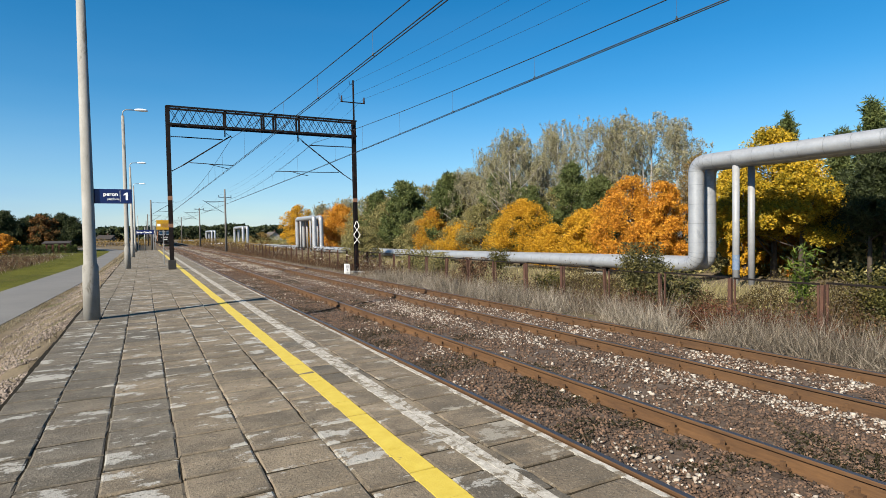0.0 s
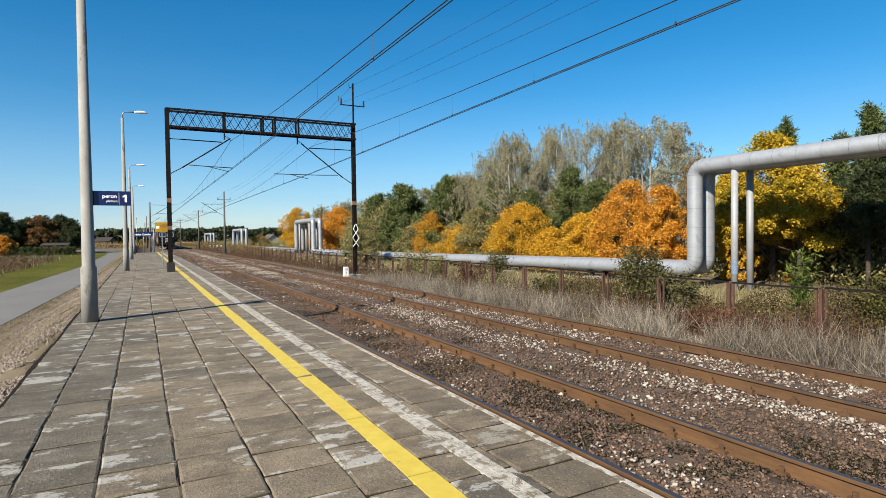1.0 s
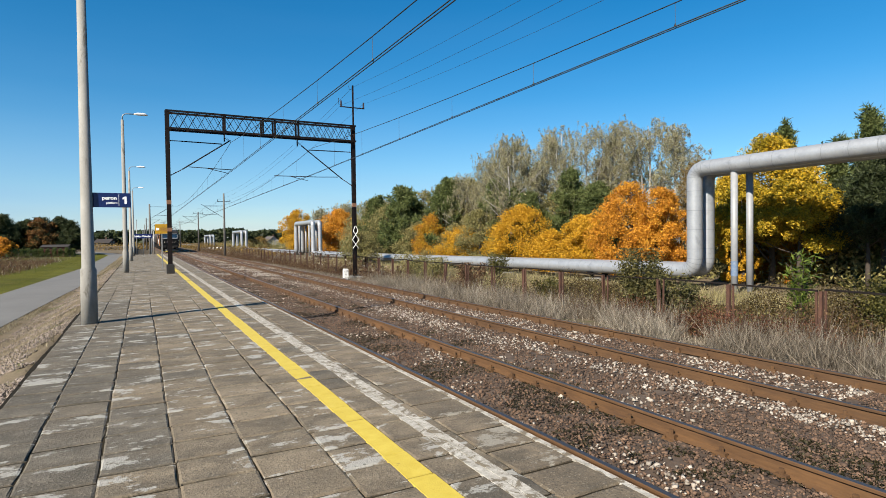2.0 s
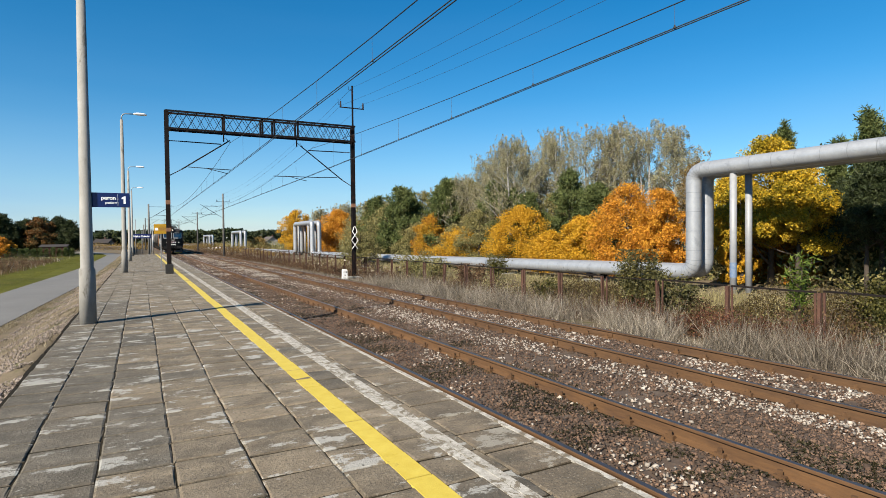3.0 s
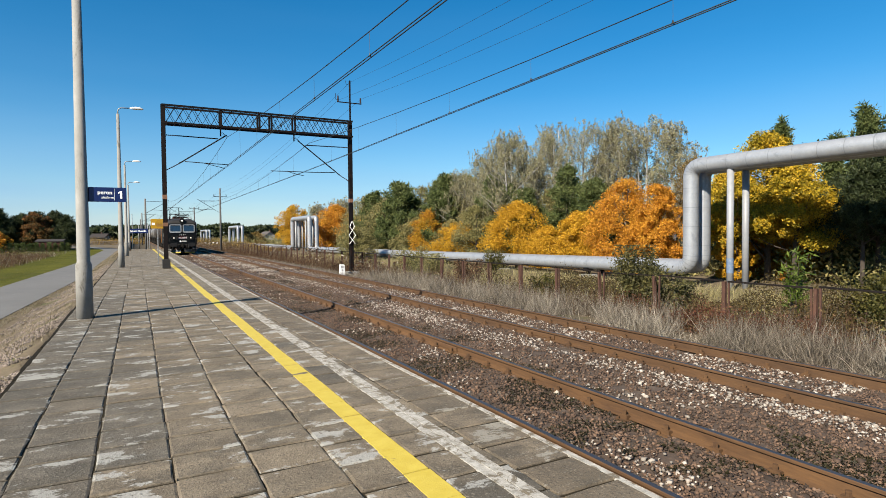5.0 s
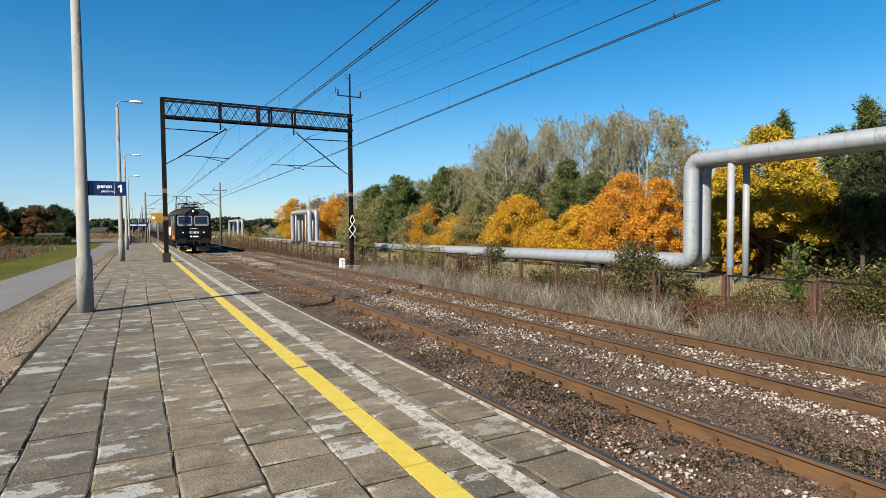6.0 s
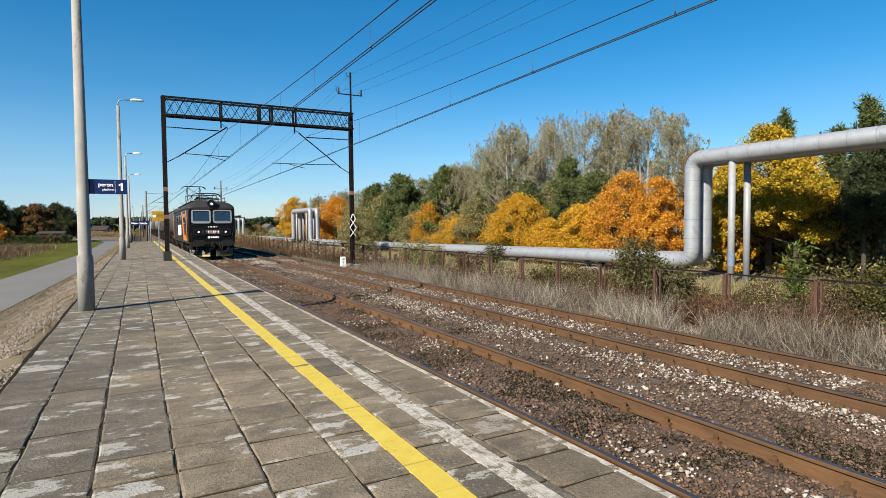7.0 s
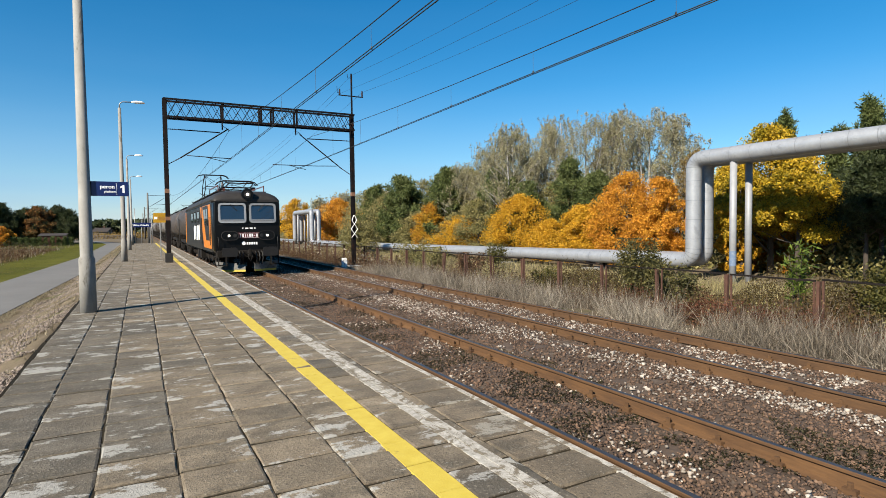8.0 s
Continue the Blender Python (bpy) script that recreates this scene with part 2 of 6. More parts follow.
def bar(bm, p, q, w, d=None, seg=0):
    """A bar from p to q, square w by d, or round with seg sides."""
    p, q = Vector(p), Vector(q)
    axis = q - p
    rot = axis.to_track_quat("Z", "Y").to_matrix().to_4x4()
    m = Matrix.Translation((p + q) / 2) @ rot
    if seg:
        bmesh.ops.create_cone(bm, cap_ends=True, segments=seg, radius1=w, radius2=w if d is None else d, depth=axis.length, matrix=m)
    else:
        bmesh.ops.create_cube(bm, size=1, matrix=m @ Matrix.Diagonal((w, d or w, axis.length, 1)))
    return bm


def tube(bm, pts, r, seg=8, caps=True):
    """A round tube along points; r is one radius or one for each point."""
    pts = [Vector(p) for p in pts]
    rs = r if isinstance(r, (list, tuple)) else [r] * len(pts)
    rings = []
    side = None
    for i, p in enumerate(pts):
        d = (pts[min(i + 1, len(pts) - 1)] - pts[max(i - 1, 0)]).normalized()
        if side is None:
            side = d.orthogonal().normalized()
        side = (side - d * side.dot(d)).normalized()
        up = d.cross(side)
        rings.append([bm.verts.new(p + rs[i] * (math.cos(a) * side + math.sin(a) * up)) for a in (2 * math.pi * k / seg for k in range(seg))])
    for a, b in zip(rings, rings[1:]):
        for k in range(seg):
            f = bm.faces.new((a[k], a[(k + 1) % seg], b[(k + 1) % seg], b[k]))
            f.smooth = True
    if caps:
        bm.faces.new(rings[0][::-1])
        bm.faces.new(rings[-1])
    return bm


def extrude_profile(bm, profile, y0, y1, mats=None):
    """A closed profile of (x, z), counter-clockwise, carried from y0 to y1."""
    a = [bm.verts.new((x, y0, z)) for x, z in profile]
    b = [bm.verts.new((x, y1, z)) for x, z in profile]
    n = len(profile)
    for i in range(n):
        f = bm.faces.new((a[i], a[(i + 1) % n], b[(i + 1) % n], b[i]))
        if mats:
            f.material_index = mats[i]
    bm.faces.new(a[::-1])
    bm.faces.new(b)
    bmesh.ops.recalc_face_normals(bm, faces=bm.faces)
    return bm


def raw_mesh(name, verts, faces, material, parent=None, label="", smooth=False, index=None):
    """A mesh object straight from arrays; faces is an (n, 3) or (n, 4) array."""
    verts, faces = np.asarray(verts, np.float32), np.asarray(faces, np.int32)
    me = bpy.data.meshes.new(name)
    k = faces.shape[1]
    me.vertices.add(len(verts))
    me.vertices.foreach_set("co", verts.ravel())
    me.loops.add(faces.size)
    me.loops.foreach_set("vertex_index", faces.ravel())
    me.polygons.add(len(faces))
    me.polygons.foreach_set("loop_start", np.arange(0, faces.size, k, dtype=np.int32))
    if index is not None:
        me.polygons.foreach_set("material_index", np.asarray(index, np.int32))
    me.update(calc_edges=True)
    me.validate()
    for q in (material if isinstance(material, (list, tuple)) else [material]):
        me.materials.append(q)
    if smooth:
        me.shade_smooth()
    else:
        me.shade_flat()
    ob = new(name, me)
    if parent:
        ob.parent = parent
    if label:
        tagged(ob, label)
    return ob


def unit(rng, n):
    v = rng.normal(size=(n, 3))
    return v / np.linalg.norm(v, axis=1)[:, None]


def leaf_quads(rng, centres, length, width, along=None, jitter=0.35, three=True):
    """Pointed leaves at the centres, of random turn or along given directions; diamonds unless three-cornered."""
    n = len(centres)
    d = unit(rng, n) if along is None else along + jitter * unit(rng, n)
    d /= np.linalg.norm(d, axis=1)[:, None]
    s = np.cross(d, unit(rng, n))
    s /= np.linalg.norm(s, axis=1)[:, None] + 1e-9
    k = rng.uniform(0.7, 1.3, (n, 1))
    a, b = d * length * k / 2, s * width * k / 2
    if three:
        v = np.stack([centres - a + b * 1.15, centres - a * 0.4 - b * 1.15, centres + a * 1.1], axis=1).reshape(-1, 3)
        return v, np.arange(3 * n).reshape(-1, 3)
    v = np.stack([centres - a, centres + b, centres + a, centres - b], axis=1).reshape(-1, 3)
    return v, np.arange(4 * n).reshape(-1, 4)

# ---- plan ----
EDGE, LEFT_EDGE = 2.84, -1.27
AXIS_1, AXIS_2 = 4.387, 8.18
RAIL_Z, BED_Z = -0.394, -0.575
PORTAL_Y = 31.2
PIPE_X = 24.3
ROAD_Z = -0.76


# ---- ground ----
def ground_height(x, y):
    if x < LEFT_EDGE:
        t = min(1, (LEFT_EDGE - x) / 1.75)
        return -0.10 - 0.68 * t * t * (3 - 2 * t)
    if x < 9.4:
        return -0.64
    t = min(1, (x - 9.4) / 9)
    return -0.64 - 0.5 * t - 0.002 * max(0, min(y, 150) - 30)


def road_middle(y):
    """Where the middle of the road runs beside the platform."""
    if y < 58:
        return -5.95 + 0.041 * (y - 5) + 0.35
    return -3.42 - 0.00004 * (y - 58) ** 2 - (0.022 * (y - 108) ** 1.6 if y > 108 else 0)


def ground():
    xs = sorted(set([-2500, -900, -400, -200, -100, -60, -40, -25, -15, -10, -8, -6] + [-5.5 + 0.25 * i for i in range(17)] + [-1.3, -1.2, 3, 6, 9.4]
                    + [10 + i for i in range(22)] + [35, 45, 60, 90, 140, 220, 400, 900, 2500]))
    ys = [-600, -200, -80, -40] + [-20 + i for i in range(180)] + [170, 190, 220, 260, 320, 400, 550, 800, 1200, 2500, 4500]
    rng = random.Random(4)
    v = [(x, y, ground_height(x, y) + (rng.uniform(-0.025, 0.025) if -2.9 < x < -1.4 or 9.5 < x < 40 else 0)) for x in xs for y in ys]
    n = len(ys)
    f = [(i * n + j, (i + 1) * n + j, (i + 1) * n + j + 1, i * n + j + 1) for i in range(len(xs) - 1) for j in range(n - 1)]
    return tagged(raw_mesh("ground", v, f, SOIL, smooth=True), "sandy soil with thin dry grass beside the tracks", "ground", kind="structure")


def strip(name, left, right, ys, z, material, label, category):
    v, f = [], []
    for i, y in enumerate(ys):
        v += [(left(y), y, z), (right(y), y, z), (left(y), y, z - 0.15), (right(y), y, z - 0.15)]
        if i:
            a, b = 4 * i - 4, 4 * i
            f += [(a, a + 1, b + 1, b), (a + 2, a, b, b + 2), (a + 1, a + 3, b + 3, b + 1)]
    return tagged(raw_mesh(name, v, f, material), label, category, kind="structure")


ground()
far_steps = [-60, -30] + [4 * i for i in range(46)]
strip("road", lambda y: road_middle(y) - 1.38, lambda y: road_middle(y) + 1.38, far_steps, ROAD_Z, ASPHALT, "narrow grey asphalt lane beside the platform", "road")
strip("lawn", lambda y: -70, lambda y: road_middle(y) - 1.40, far_steps[:35], ROAD_Z - 0.01, LAWN, "patchy green lawn beyond the lane", "lawn")


# ---- tracks ----
def stones(rng, pts, size, flat=0.85):
    """Small broken stones, six corners each."""
    n = len(pts)
    base = np.array([(1, 0, 0), (-1, 0, 0), (0, 1, 0), (0, -1, 0), (0, 0, 1), (0, 0, -1)], float)
    v = base[None] * rng.uniform(0.85, 1.1, (n, 6, 1)) + rng.normal(0, 0.13, (n, 6, 3))
    q = rng.normal(size=(n, 4))
    q /= np.linalg.norm(q, axis=1)[:, None]
    w, x, y, z = q.T
    r = np.stack([1 - 2 * (y * y + z * z), 2 * (x * y - z * w), 2 * (x * z + y * w), 2 * (x * y + z * w), 1 - 2 * (x * x + z * z), 2 * (y * z - x * w),
                  2 * (x * z - y * w), 2 * (y * z + x * w), 1 - 2 * (x * x + y * y)], axis=1).reshape(n, 3, 3)
    s = size * rng.lognormal(0, 0.33, (n, 1, 1))
    v = np.einsum("nij,nkj->nki", r, v * np.array([1, 0.8, 0.6])) * s
    v[:, :, 2] *= flat
    v += pts[:, None]
    t = np.array([(0, 2, 4), (2, 1, 4), (1, 3, 4), (3, 0, 4), (2, 0, 5), (1, 2, 5), (3, 1, 5), (0, 3, 5)])
    return v.reshape(-1, 3), (np.arange(n)[:, None, None] * 6 + t[None]).reshape(-1, 3)


def patch_noise(p, scale, seed):
    return np.array([noise.noise((x * scale, y * scale, seed)) for x, y in p[:, :2]])


def bed_height(x, y):
    return BED_Z + 0.02 * np.sin(x * 2.3 + np.sin(y * 0.9)) * np.sin(y * 1.7) + 0.03 * np.exp(-((x - 6.3) / 0.55) ** 2)


def ballast():
    bed = thing("ballast_bed", "brown weathered ballast with scattered pale stones", "ballast", kind="structure")
    rng = np.random.default_rng(7)
    xs = np.linspace(EDGE - 0.02, 9.75, 56)
    ys = np.concatenate([np.arange(-6, 30, 0.14), np.arange(30, 120, 1.5), np.arange(120, 430, 20)])
    gx, gy = np.meshgrid(xs, ys, indexing="ij")
    gz = bed_height(gx, gy) + rng.normal(0, 0.007, gx.shape)
    gz[-1] = -0.68
    n = len(ys)
    i, j = np.meshgrid(np.arange(len(xs) - 1), np.arange(n - 1), indexing="ij")
    a = (i * n + j).ravel()
    raw_mesh("bed", np.stack([gx, gy, gz], -1).reshape(-1, 3), np.stack([a, a + n, a + n + 1, a + 1], 1), BALLAST_DARK, bed, smooth=True)

    def spread(count, x0, x1, y0, y1, z=0.012):
        y = y0 + (y1 - y0) * rng.random(count) ** 1.7
        x = rng.uniform(x0, x1, count)
        return np.stack([x, y, bed_height(x, y) + z], 1)
    clear = lambda p: np.all([np.abs(p[:, 0] - ax - s * 0.7535) > 0.07 for ax in (AXIS_1, AXIS_2) for s in (-1, 1)], axis=0)
    p = spread(102000, EDGE + 0.05, 9.7, 1.5, 36)
    p = p[clear(p)]
    near = rng.uniform((EDGE + .05, -6, 0), (9.7, 1.5, 0), (16000, 3))
    near[:, 2] = bed_height(near[:, 0], near[:, 1]) + .012
    p = np.concatenate([p, near[clear(near)]])
    p = p[patch_noise(p, 0.8, 3.1) + 0.5 * patch_noise(p, 2.5, 9.0) > -0.5]
    v, f = stones(rng, p, 0.0205)
    tagged(raw_mesh("stones", v, f, STONE, bed, smooth=True), "brown broken ballast stones", kind="stuff")
    p = np.concatenate([spread(12000, 5.45, 7.35, 2, 48, 0.022), spread(7000, 7.5, 8.9, 4, 48, 0.02), spread(2500, 9.0, 9.6, 5, 40), spread(5200, 3.8, 5.1, 2, 30, 0.02), spread(700, 3.0, 3.6, 1.5, 30)])
    p = p[clear(p)]
    inner = (p[:, 0] > 5.3) & (p[:, 0] < 9.0)
    band = np.exp(-((p[:, 0] - 6.75 - 0.25 * np.sin(p[:, 1] * 0.35)) / 0.42) ** 2) + 0.75 * (p[:, 0] > 7.5)
    keep = np.where(inner, patch_noise(p, 0.6, 5.5) * 0.9 + 0.6 * patch_noise(p, 2.2, 1.5) + 0.95 * band - 0.68 + rng.normal(0, 0.4, len(p)), patch_noise(p, 1.2, 7.7) - 0.3 + rng.normal(0, 0.2, len(p))) > 0
    v, f = stones(rng, p[keep], 0.0235)
    tagged(raw_mesh("pale_stones", v, f, STONE_PALE, bed, smooth=True), "pale limestone ballast stones", kind="stuff")
    # coarser scatter along the line further off
    x, y = rng.uniform(EDGE + .1, 9.6, 26000), 34 + 86 * rng.random(26000) ** 1.4
    p = np.stack([x, y, bed_height(x, y) + .01], 1)
    p = p[clear(p)]
    pale = patch_noise(p, .5, 4.0) + .5 * np.exp(-((p[:, 0] - 6.7) / .7) ** 2) + rng.normal(0, .3, len(p)) > .35
    for name, pick, stone, tone_ in (("far_stones", ~pale, STONE, "brown ballast stones further along the line"), ("far_pale_stones", pale, STONE_PALE, "pale ballast stones further along the line")):
        v, f = stones(rng, p[pick], .042)
        tagged(raw_mesh(name, v, f, stone, bed), tone_, kind="stuff")
    # tufts of moss and dry weeds between the sleepers
    p = spread(64000, 3.0, 6.2, 1.5, 30, 0.02)
    p = p[(patch_noise(p, 0.9, 12.0) + 0.5 * patch_noise(p, 2.6, 2.0) > 0.12) & clear(p)]
    v, f = leaf_quads(rng, p, 0.038, 0.02)
    tagged(raw_mesh("moss", v, f, MOSS, bed), "dark moss and dead weeds", kind="stuff")


MOSS = leafy("moss", (0.016, 0.014, 0.007), (0.03, 0.027, 0.011), (0.055, 0.048, 0.022))
ballast()


def tracks():
    sleeper_bm = boxes((-1.3, 1.3, -0.12, 0.12, -0.15, 0), bevel=0.012)
    clip_bm = boxes((-0.17, 0.17, -0.075, 0.075, 0, 0.014), (-0.115, -0.06, -0.055, 0.055, 0.014, 0.065), (0.06, 0.115, -0.055, 0.055, 0.014, 0.065))
    for s in (-1, 1):
        bar(clip_bm, (s * 0.09, 0, 0.06), (s * 0.09, 0, 0.115), 0.026, seg=6)
        bar(clip_bm, (s * 0.145, 0.05, 0.0), (s * 0.145, 0.05, 0.04), 0.018, seg=6)
    sleeper_me = clip_me = None
    for ax in (AXIS_1, AXIS_2):
        t = thing("railway_track", "railway track with rusty rails on wooden sleepers in brown ballast", "track", kind="structure")
        for s in (-1, 1):
            c = ax + s * 0.7535
            z = RAIL_Z
            prof = [(c - .075, z - .17), (c + .075, z - .17), (c + .075, z - .155), (c + .012, z - .135), (c + .01, z - .045), (c + .036, z - .03),
                    (c + .036, z - .006), (c + .028, z), (c - .028, z), (c - .036, z - .006), (c - .036, z - .03), (c - .01, z - .045), (c - .012, z - .135), (c - .075, z - .155)]
            bm = bmesh.new()
            extrude_profile(bm, prof, -40, 430, [0] * 7 + [1] + [0] * 6)
            part("rail", bm, [RUST, RAIL_TOP], t, "worn rusty steel rail with a shiny head")
            for y in (9.3, 34.0, 58.5):
                part("fishplate", boxes((c - .045, c - .012, y - .4, y + .4, z - .14, z - .05), (c + .012, c + .045, y - .4, y + .4, z - .14, z - .05), bevel=.008), RUST, t)
        rng = random.Random(int(ax * 10))
        for k in range(150):
            y = -3 + 0.6 * k
            if sleeper_me is None:
                o = part("sleeper", sleeper_bm, SLEEPER, t)
                sleeper_me = o.data
            else:
                o = new("sleeper", sleeper_me)
                o.parent = t
            o.matrix_basis = pose(ax + rng.uniform(-.03, .03), y, RAIL_Z - 0.184 + rng.uniform(-.003, .003), 0, 0, rng.uniform(-.6, .6))
            if k < 74:
                for s in (-1, 1):
                    if clip_me is None:
                        o = part("rail_fastener", clip_bm, RUST, t)
                        clip_me = o.data
                    else:
                        o = new("rail_fastener", clip_me)
                        o.parent = t
                    o.matrix_basis = pose(ax + s * 0.7535, y, RAIL_Z - 0.186)


tracks()


# ---- platform ----
def slab_mesh(w, d, rng, material):
    """A slab with chipped, rounded edges, origin in the middle of its top."""
    bm = bmesh.new()
    n = 4
    at = (0, .032, .5, .968, 1)
    top = [[None] * (n + 1) for _ in range(n + 1)]
    for i in range(n + 1):
        for j in range(n + 1):
            edge = i in (0, n) or j in (0, n)
            x, y = (at[i] - .5) * w, (at[j] - .5) * d
            if edge:
                x += rng.uniform(-.006, .006)
                y += rng.uniform(-.006, .006)
            top[i][j] = bm.verts.new((x, y, rng.uniform(-.002, .002) - (0.006 if edge else 0) - (0.012 * rng.random() ** 4 if edge else 0)))
    for i in range(n):
        for j in range(n):
            bm.faces.new((top[i][j], top[i + 1][j], top[i + 1][j + 1], top[i][j + 1]))
    ring = [top[i][0] for i in range(n + 1)] + [top[n][j] for j in range(1, n + 1)] + [top[i][n] for i in range(n - 1, -1, -1)] + [top[0][j] for j in range(n - 1, 0, -1)]
    low = [bm.verts.new((v.co.x, v.co.y, -0.06)) for v in ring]
    for k in range(len(ring)):
        f = bm.faces.new((ring[k], low[k], low[(k + 1) % len(ring)], ring[(k + 1) % len(ring)]))
    me = bpy.data.meshes.new("slab")
    bm.normal_update()
    bm.to_mesh(me)
    bm.free()
    me.materials.append(material)
    return me


COLUMNS = [-1.27, -0.804, -0.305, 0.195, 0.705, 1.24, 1.785, 2.315, 2.835]
ROW = 0.457
PLATFORM_END = 76.0


def platform():
    p = thing("platform", "grey concrete slab platform with a yellow safety line", "platform", kind="structure")
    part("platform_core", boxes((LEFT_EDGE + .03, EDGE - .05, -20, PLATFORM_END, -0.75, -0.013)), JOINT, p, "dark dirt in the joints between slabs")
    part("platform_wall", boxes((EDGE - .05, EDGE - .01, -20, PLATFORM_END, -0.8, -0.07)), EDGE_CONC, p)
    rng = random.Random(11)
    count = 0
    far = bmesh.new()
    for c in range(8):
        x0, x1 = COLUMNS[c], COLUMNS[c + 1]
        w = x1 - x0 - (0.014 if c == 1 else 0.008)
        base = [DIRTY_CONC, DIRTY_CONC, DIRTY_CONC, CONCRETE, CONCRETE, CONCRETE, CONCRETE, EDGE_CONC][c]
        pool = [slab_mesh(w, ROW - 0.024, rng, CONCRETE if c == 2 and k > 2 else DIRTY_CONC if c in (3, 6) and k == 0 else base) for k in range(6)]
        y = -19.7 + rng.uniform(0, ROW)
        shift = 0
        while y < PLATFORM_END - 0.3:
            x = (x0 + x1) / 2 + rng.uniform(-.004, .004) + (0.006 * math.sin(y * 0.7) if c < 5 else 0)
            m = pose(x, y, rng.uniform(-.004, .003), rng.uniform(-.5, .5), rng.uniform(-.5, .5), rng.uniform(-.7, .7))
            if 1.4 < y < 18.2:
                o = new("slab", rng.choice(pool))
                o.parent, o.matrix_basis = p, m
            else:
                k = len(far.verts)
                box(far, -w / 2, w / 2, -ROW / 2 + .006, ROW / 2 - .006, -0.05, 0)
                far.verts.ensure_lookup_table()
                bmesh.ops.transform(far, matrix=m, verts=far.verts[k:])
            y += ROW + rng.uniform(-.003, .003)
    tagged(part("far_slabs", far, CONCRETE_FAR, p), kind="stuff")
    bm = bmesh.new()
    rng = random.Random(3)
    y = -19.8
    while y < PLATFORM_END:
        step = ROW * rng.choice((1, 1, 2))
        box(bm, 1.583 + rng.uniform(-.009, .009), 1.775 + rng.uniform(-.007, .007), y, y + step - rng.choice((.004, .01, .016)), -0.01, 0.0045)
        y += step
    part("yellow_line", bm, YELLOW, p, "bright yellow painted safety line")
    bm = boxes((2.06, 2.138, -19.8, PLATFORM_END, -0.01, 0.004), (2.146, 2.23, -19.8, PLATFORM_END, -0.01, 0.004))
    part("white_line", bm, WHITE_WORN, p, "worn white painted line")
    part("white_edge", boxes((2.79, 2.842, -19.8, PLATFORM_END, -0.05, 0.0045)), WHITE_WORN, p, "flaking white paint on the edge")
    bm = bmesh.new()
    y = -19.8
    while y < PLATFORM_END:
        l = rng.uniform(.6, 1.1)
        d = rng.uniform(-.02, .02)
        box(bm, LEFT_EDGE - .055 + d, LEFT_EDGE + .004, y, y + l - .01, -0.4, -0.018 + rng.uniform(-.012, .004))
        y += l
    part("coping", bm, BLACK_DIRT, p, "dark mossy edge stones")


BLACK_DIRT = mat("edge_dirt", (0.01, 0.009, 0.006), (0.034, 0.028, 0.019), 9, 0.95, bump=0.6, gloss=0.1)
CONCRETE_FAR = slab_material("far_slab_concrete", (0.135, 0.108, 0.074), (0.31, 0.262, 0.19), (0.43, 0.415, 0.37), island=True)
platform()


def verge():
    rng = np.random.default_rng(21)
    n = 34000
    y = 2.5 + 40 * rng.random(n) ** 1.5
    x = LEFT_EDGE - 0.06 - 1.75 * rng.random(n) ** 1.3
    y[:5000] = rng.uniform(-6, 2.5, 5000)
    p = np.stack([x, y, [ground_height(a, b) + 0.008 for a, b in zip(x, y)]], 1)
    p = p[patch_noise(p, 0.9, 4.4) + 0.4 * patch_noise(p, 3, 8.8) > -0.12]
    v, f = stones(rng, p, 0.021)
    tagged(raw_mesh("verge_gravel", v, f, GRAVEL, smooth=True), "pinkish grey gravel spilling beside the platform", "gravel", kind="stuff")
    n = 19000
    y = 4 + 70 * rng.random(n) ** 1.4
    x = np.where(rng.random(n) < .6, [road_middle(b) + 1.42 for b in y] + rng.random(n) * 0.35, LEFT_EDGE - 0.1 - 1.6 * rng.random(n))
    p = np.stack([x, y, [ground_height(a, b) + 0.02 for a, b in zip(x, y)]], 1)
    p = p[patch_noise(p, 0.7, 14.4) > -0.2]
    d = np.tile([0.0, 0, 1.0], (len(p), 1))
    v, f = leaf_quads(rng, p, 0.09, 0.014, d, 0.6)
    tagged(raw_mesh("verge_grass", v, f, DRY_GRASS), "short dry grass along the lane", "grass", kind="stuff")


GRAVEL = mat("gravel", (0.14, 0.107, 0.086), (0.34, 0.285, 0.245), 5, 0.9, island=0.5)
DRY_GRASS = leafy("dry_grass", (0.17, 0.133, 0.074), (0.266, 0.222, 0.141), (0.34, 0.303, 0.215), 0.25)
verge()


# ---- overhead line ----
def lattice(g, x0, x1, zlow, zhigh, y, n):
    for i in range(n):
        a, b = x0 + (x1 - x0) * i / n, x0 + (x1 - x0) * (i + 1) / n
        for d, z0, z1 in ((-.012, zlow, zhigh), (.012, zhigh, zlow)):
            part("lacing_bar", bar(bmesh.new(), (a, y + d, z0), (b, y + d, z1), 0.03, 0.02), STEEL_DARK, g)


def insulator(bm, p, q, r=0.036):
    p, q = Vector(p), Vector(q)
    n = 5
    for i in range(n):
        a = p + (q - p) * (i + 0.15) / n
        b = p + (q - p) * (i + 0.65) / n
        bar(bm, a, b, r, r * 0.45, seg=10)


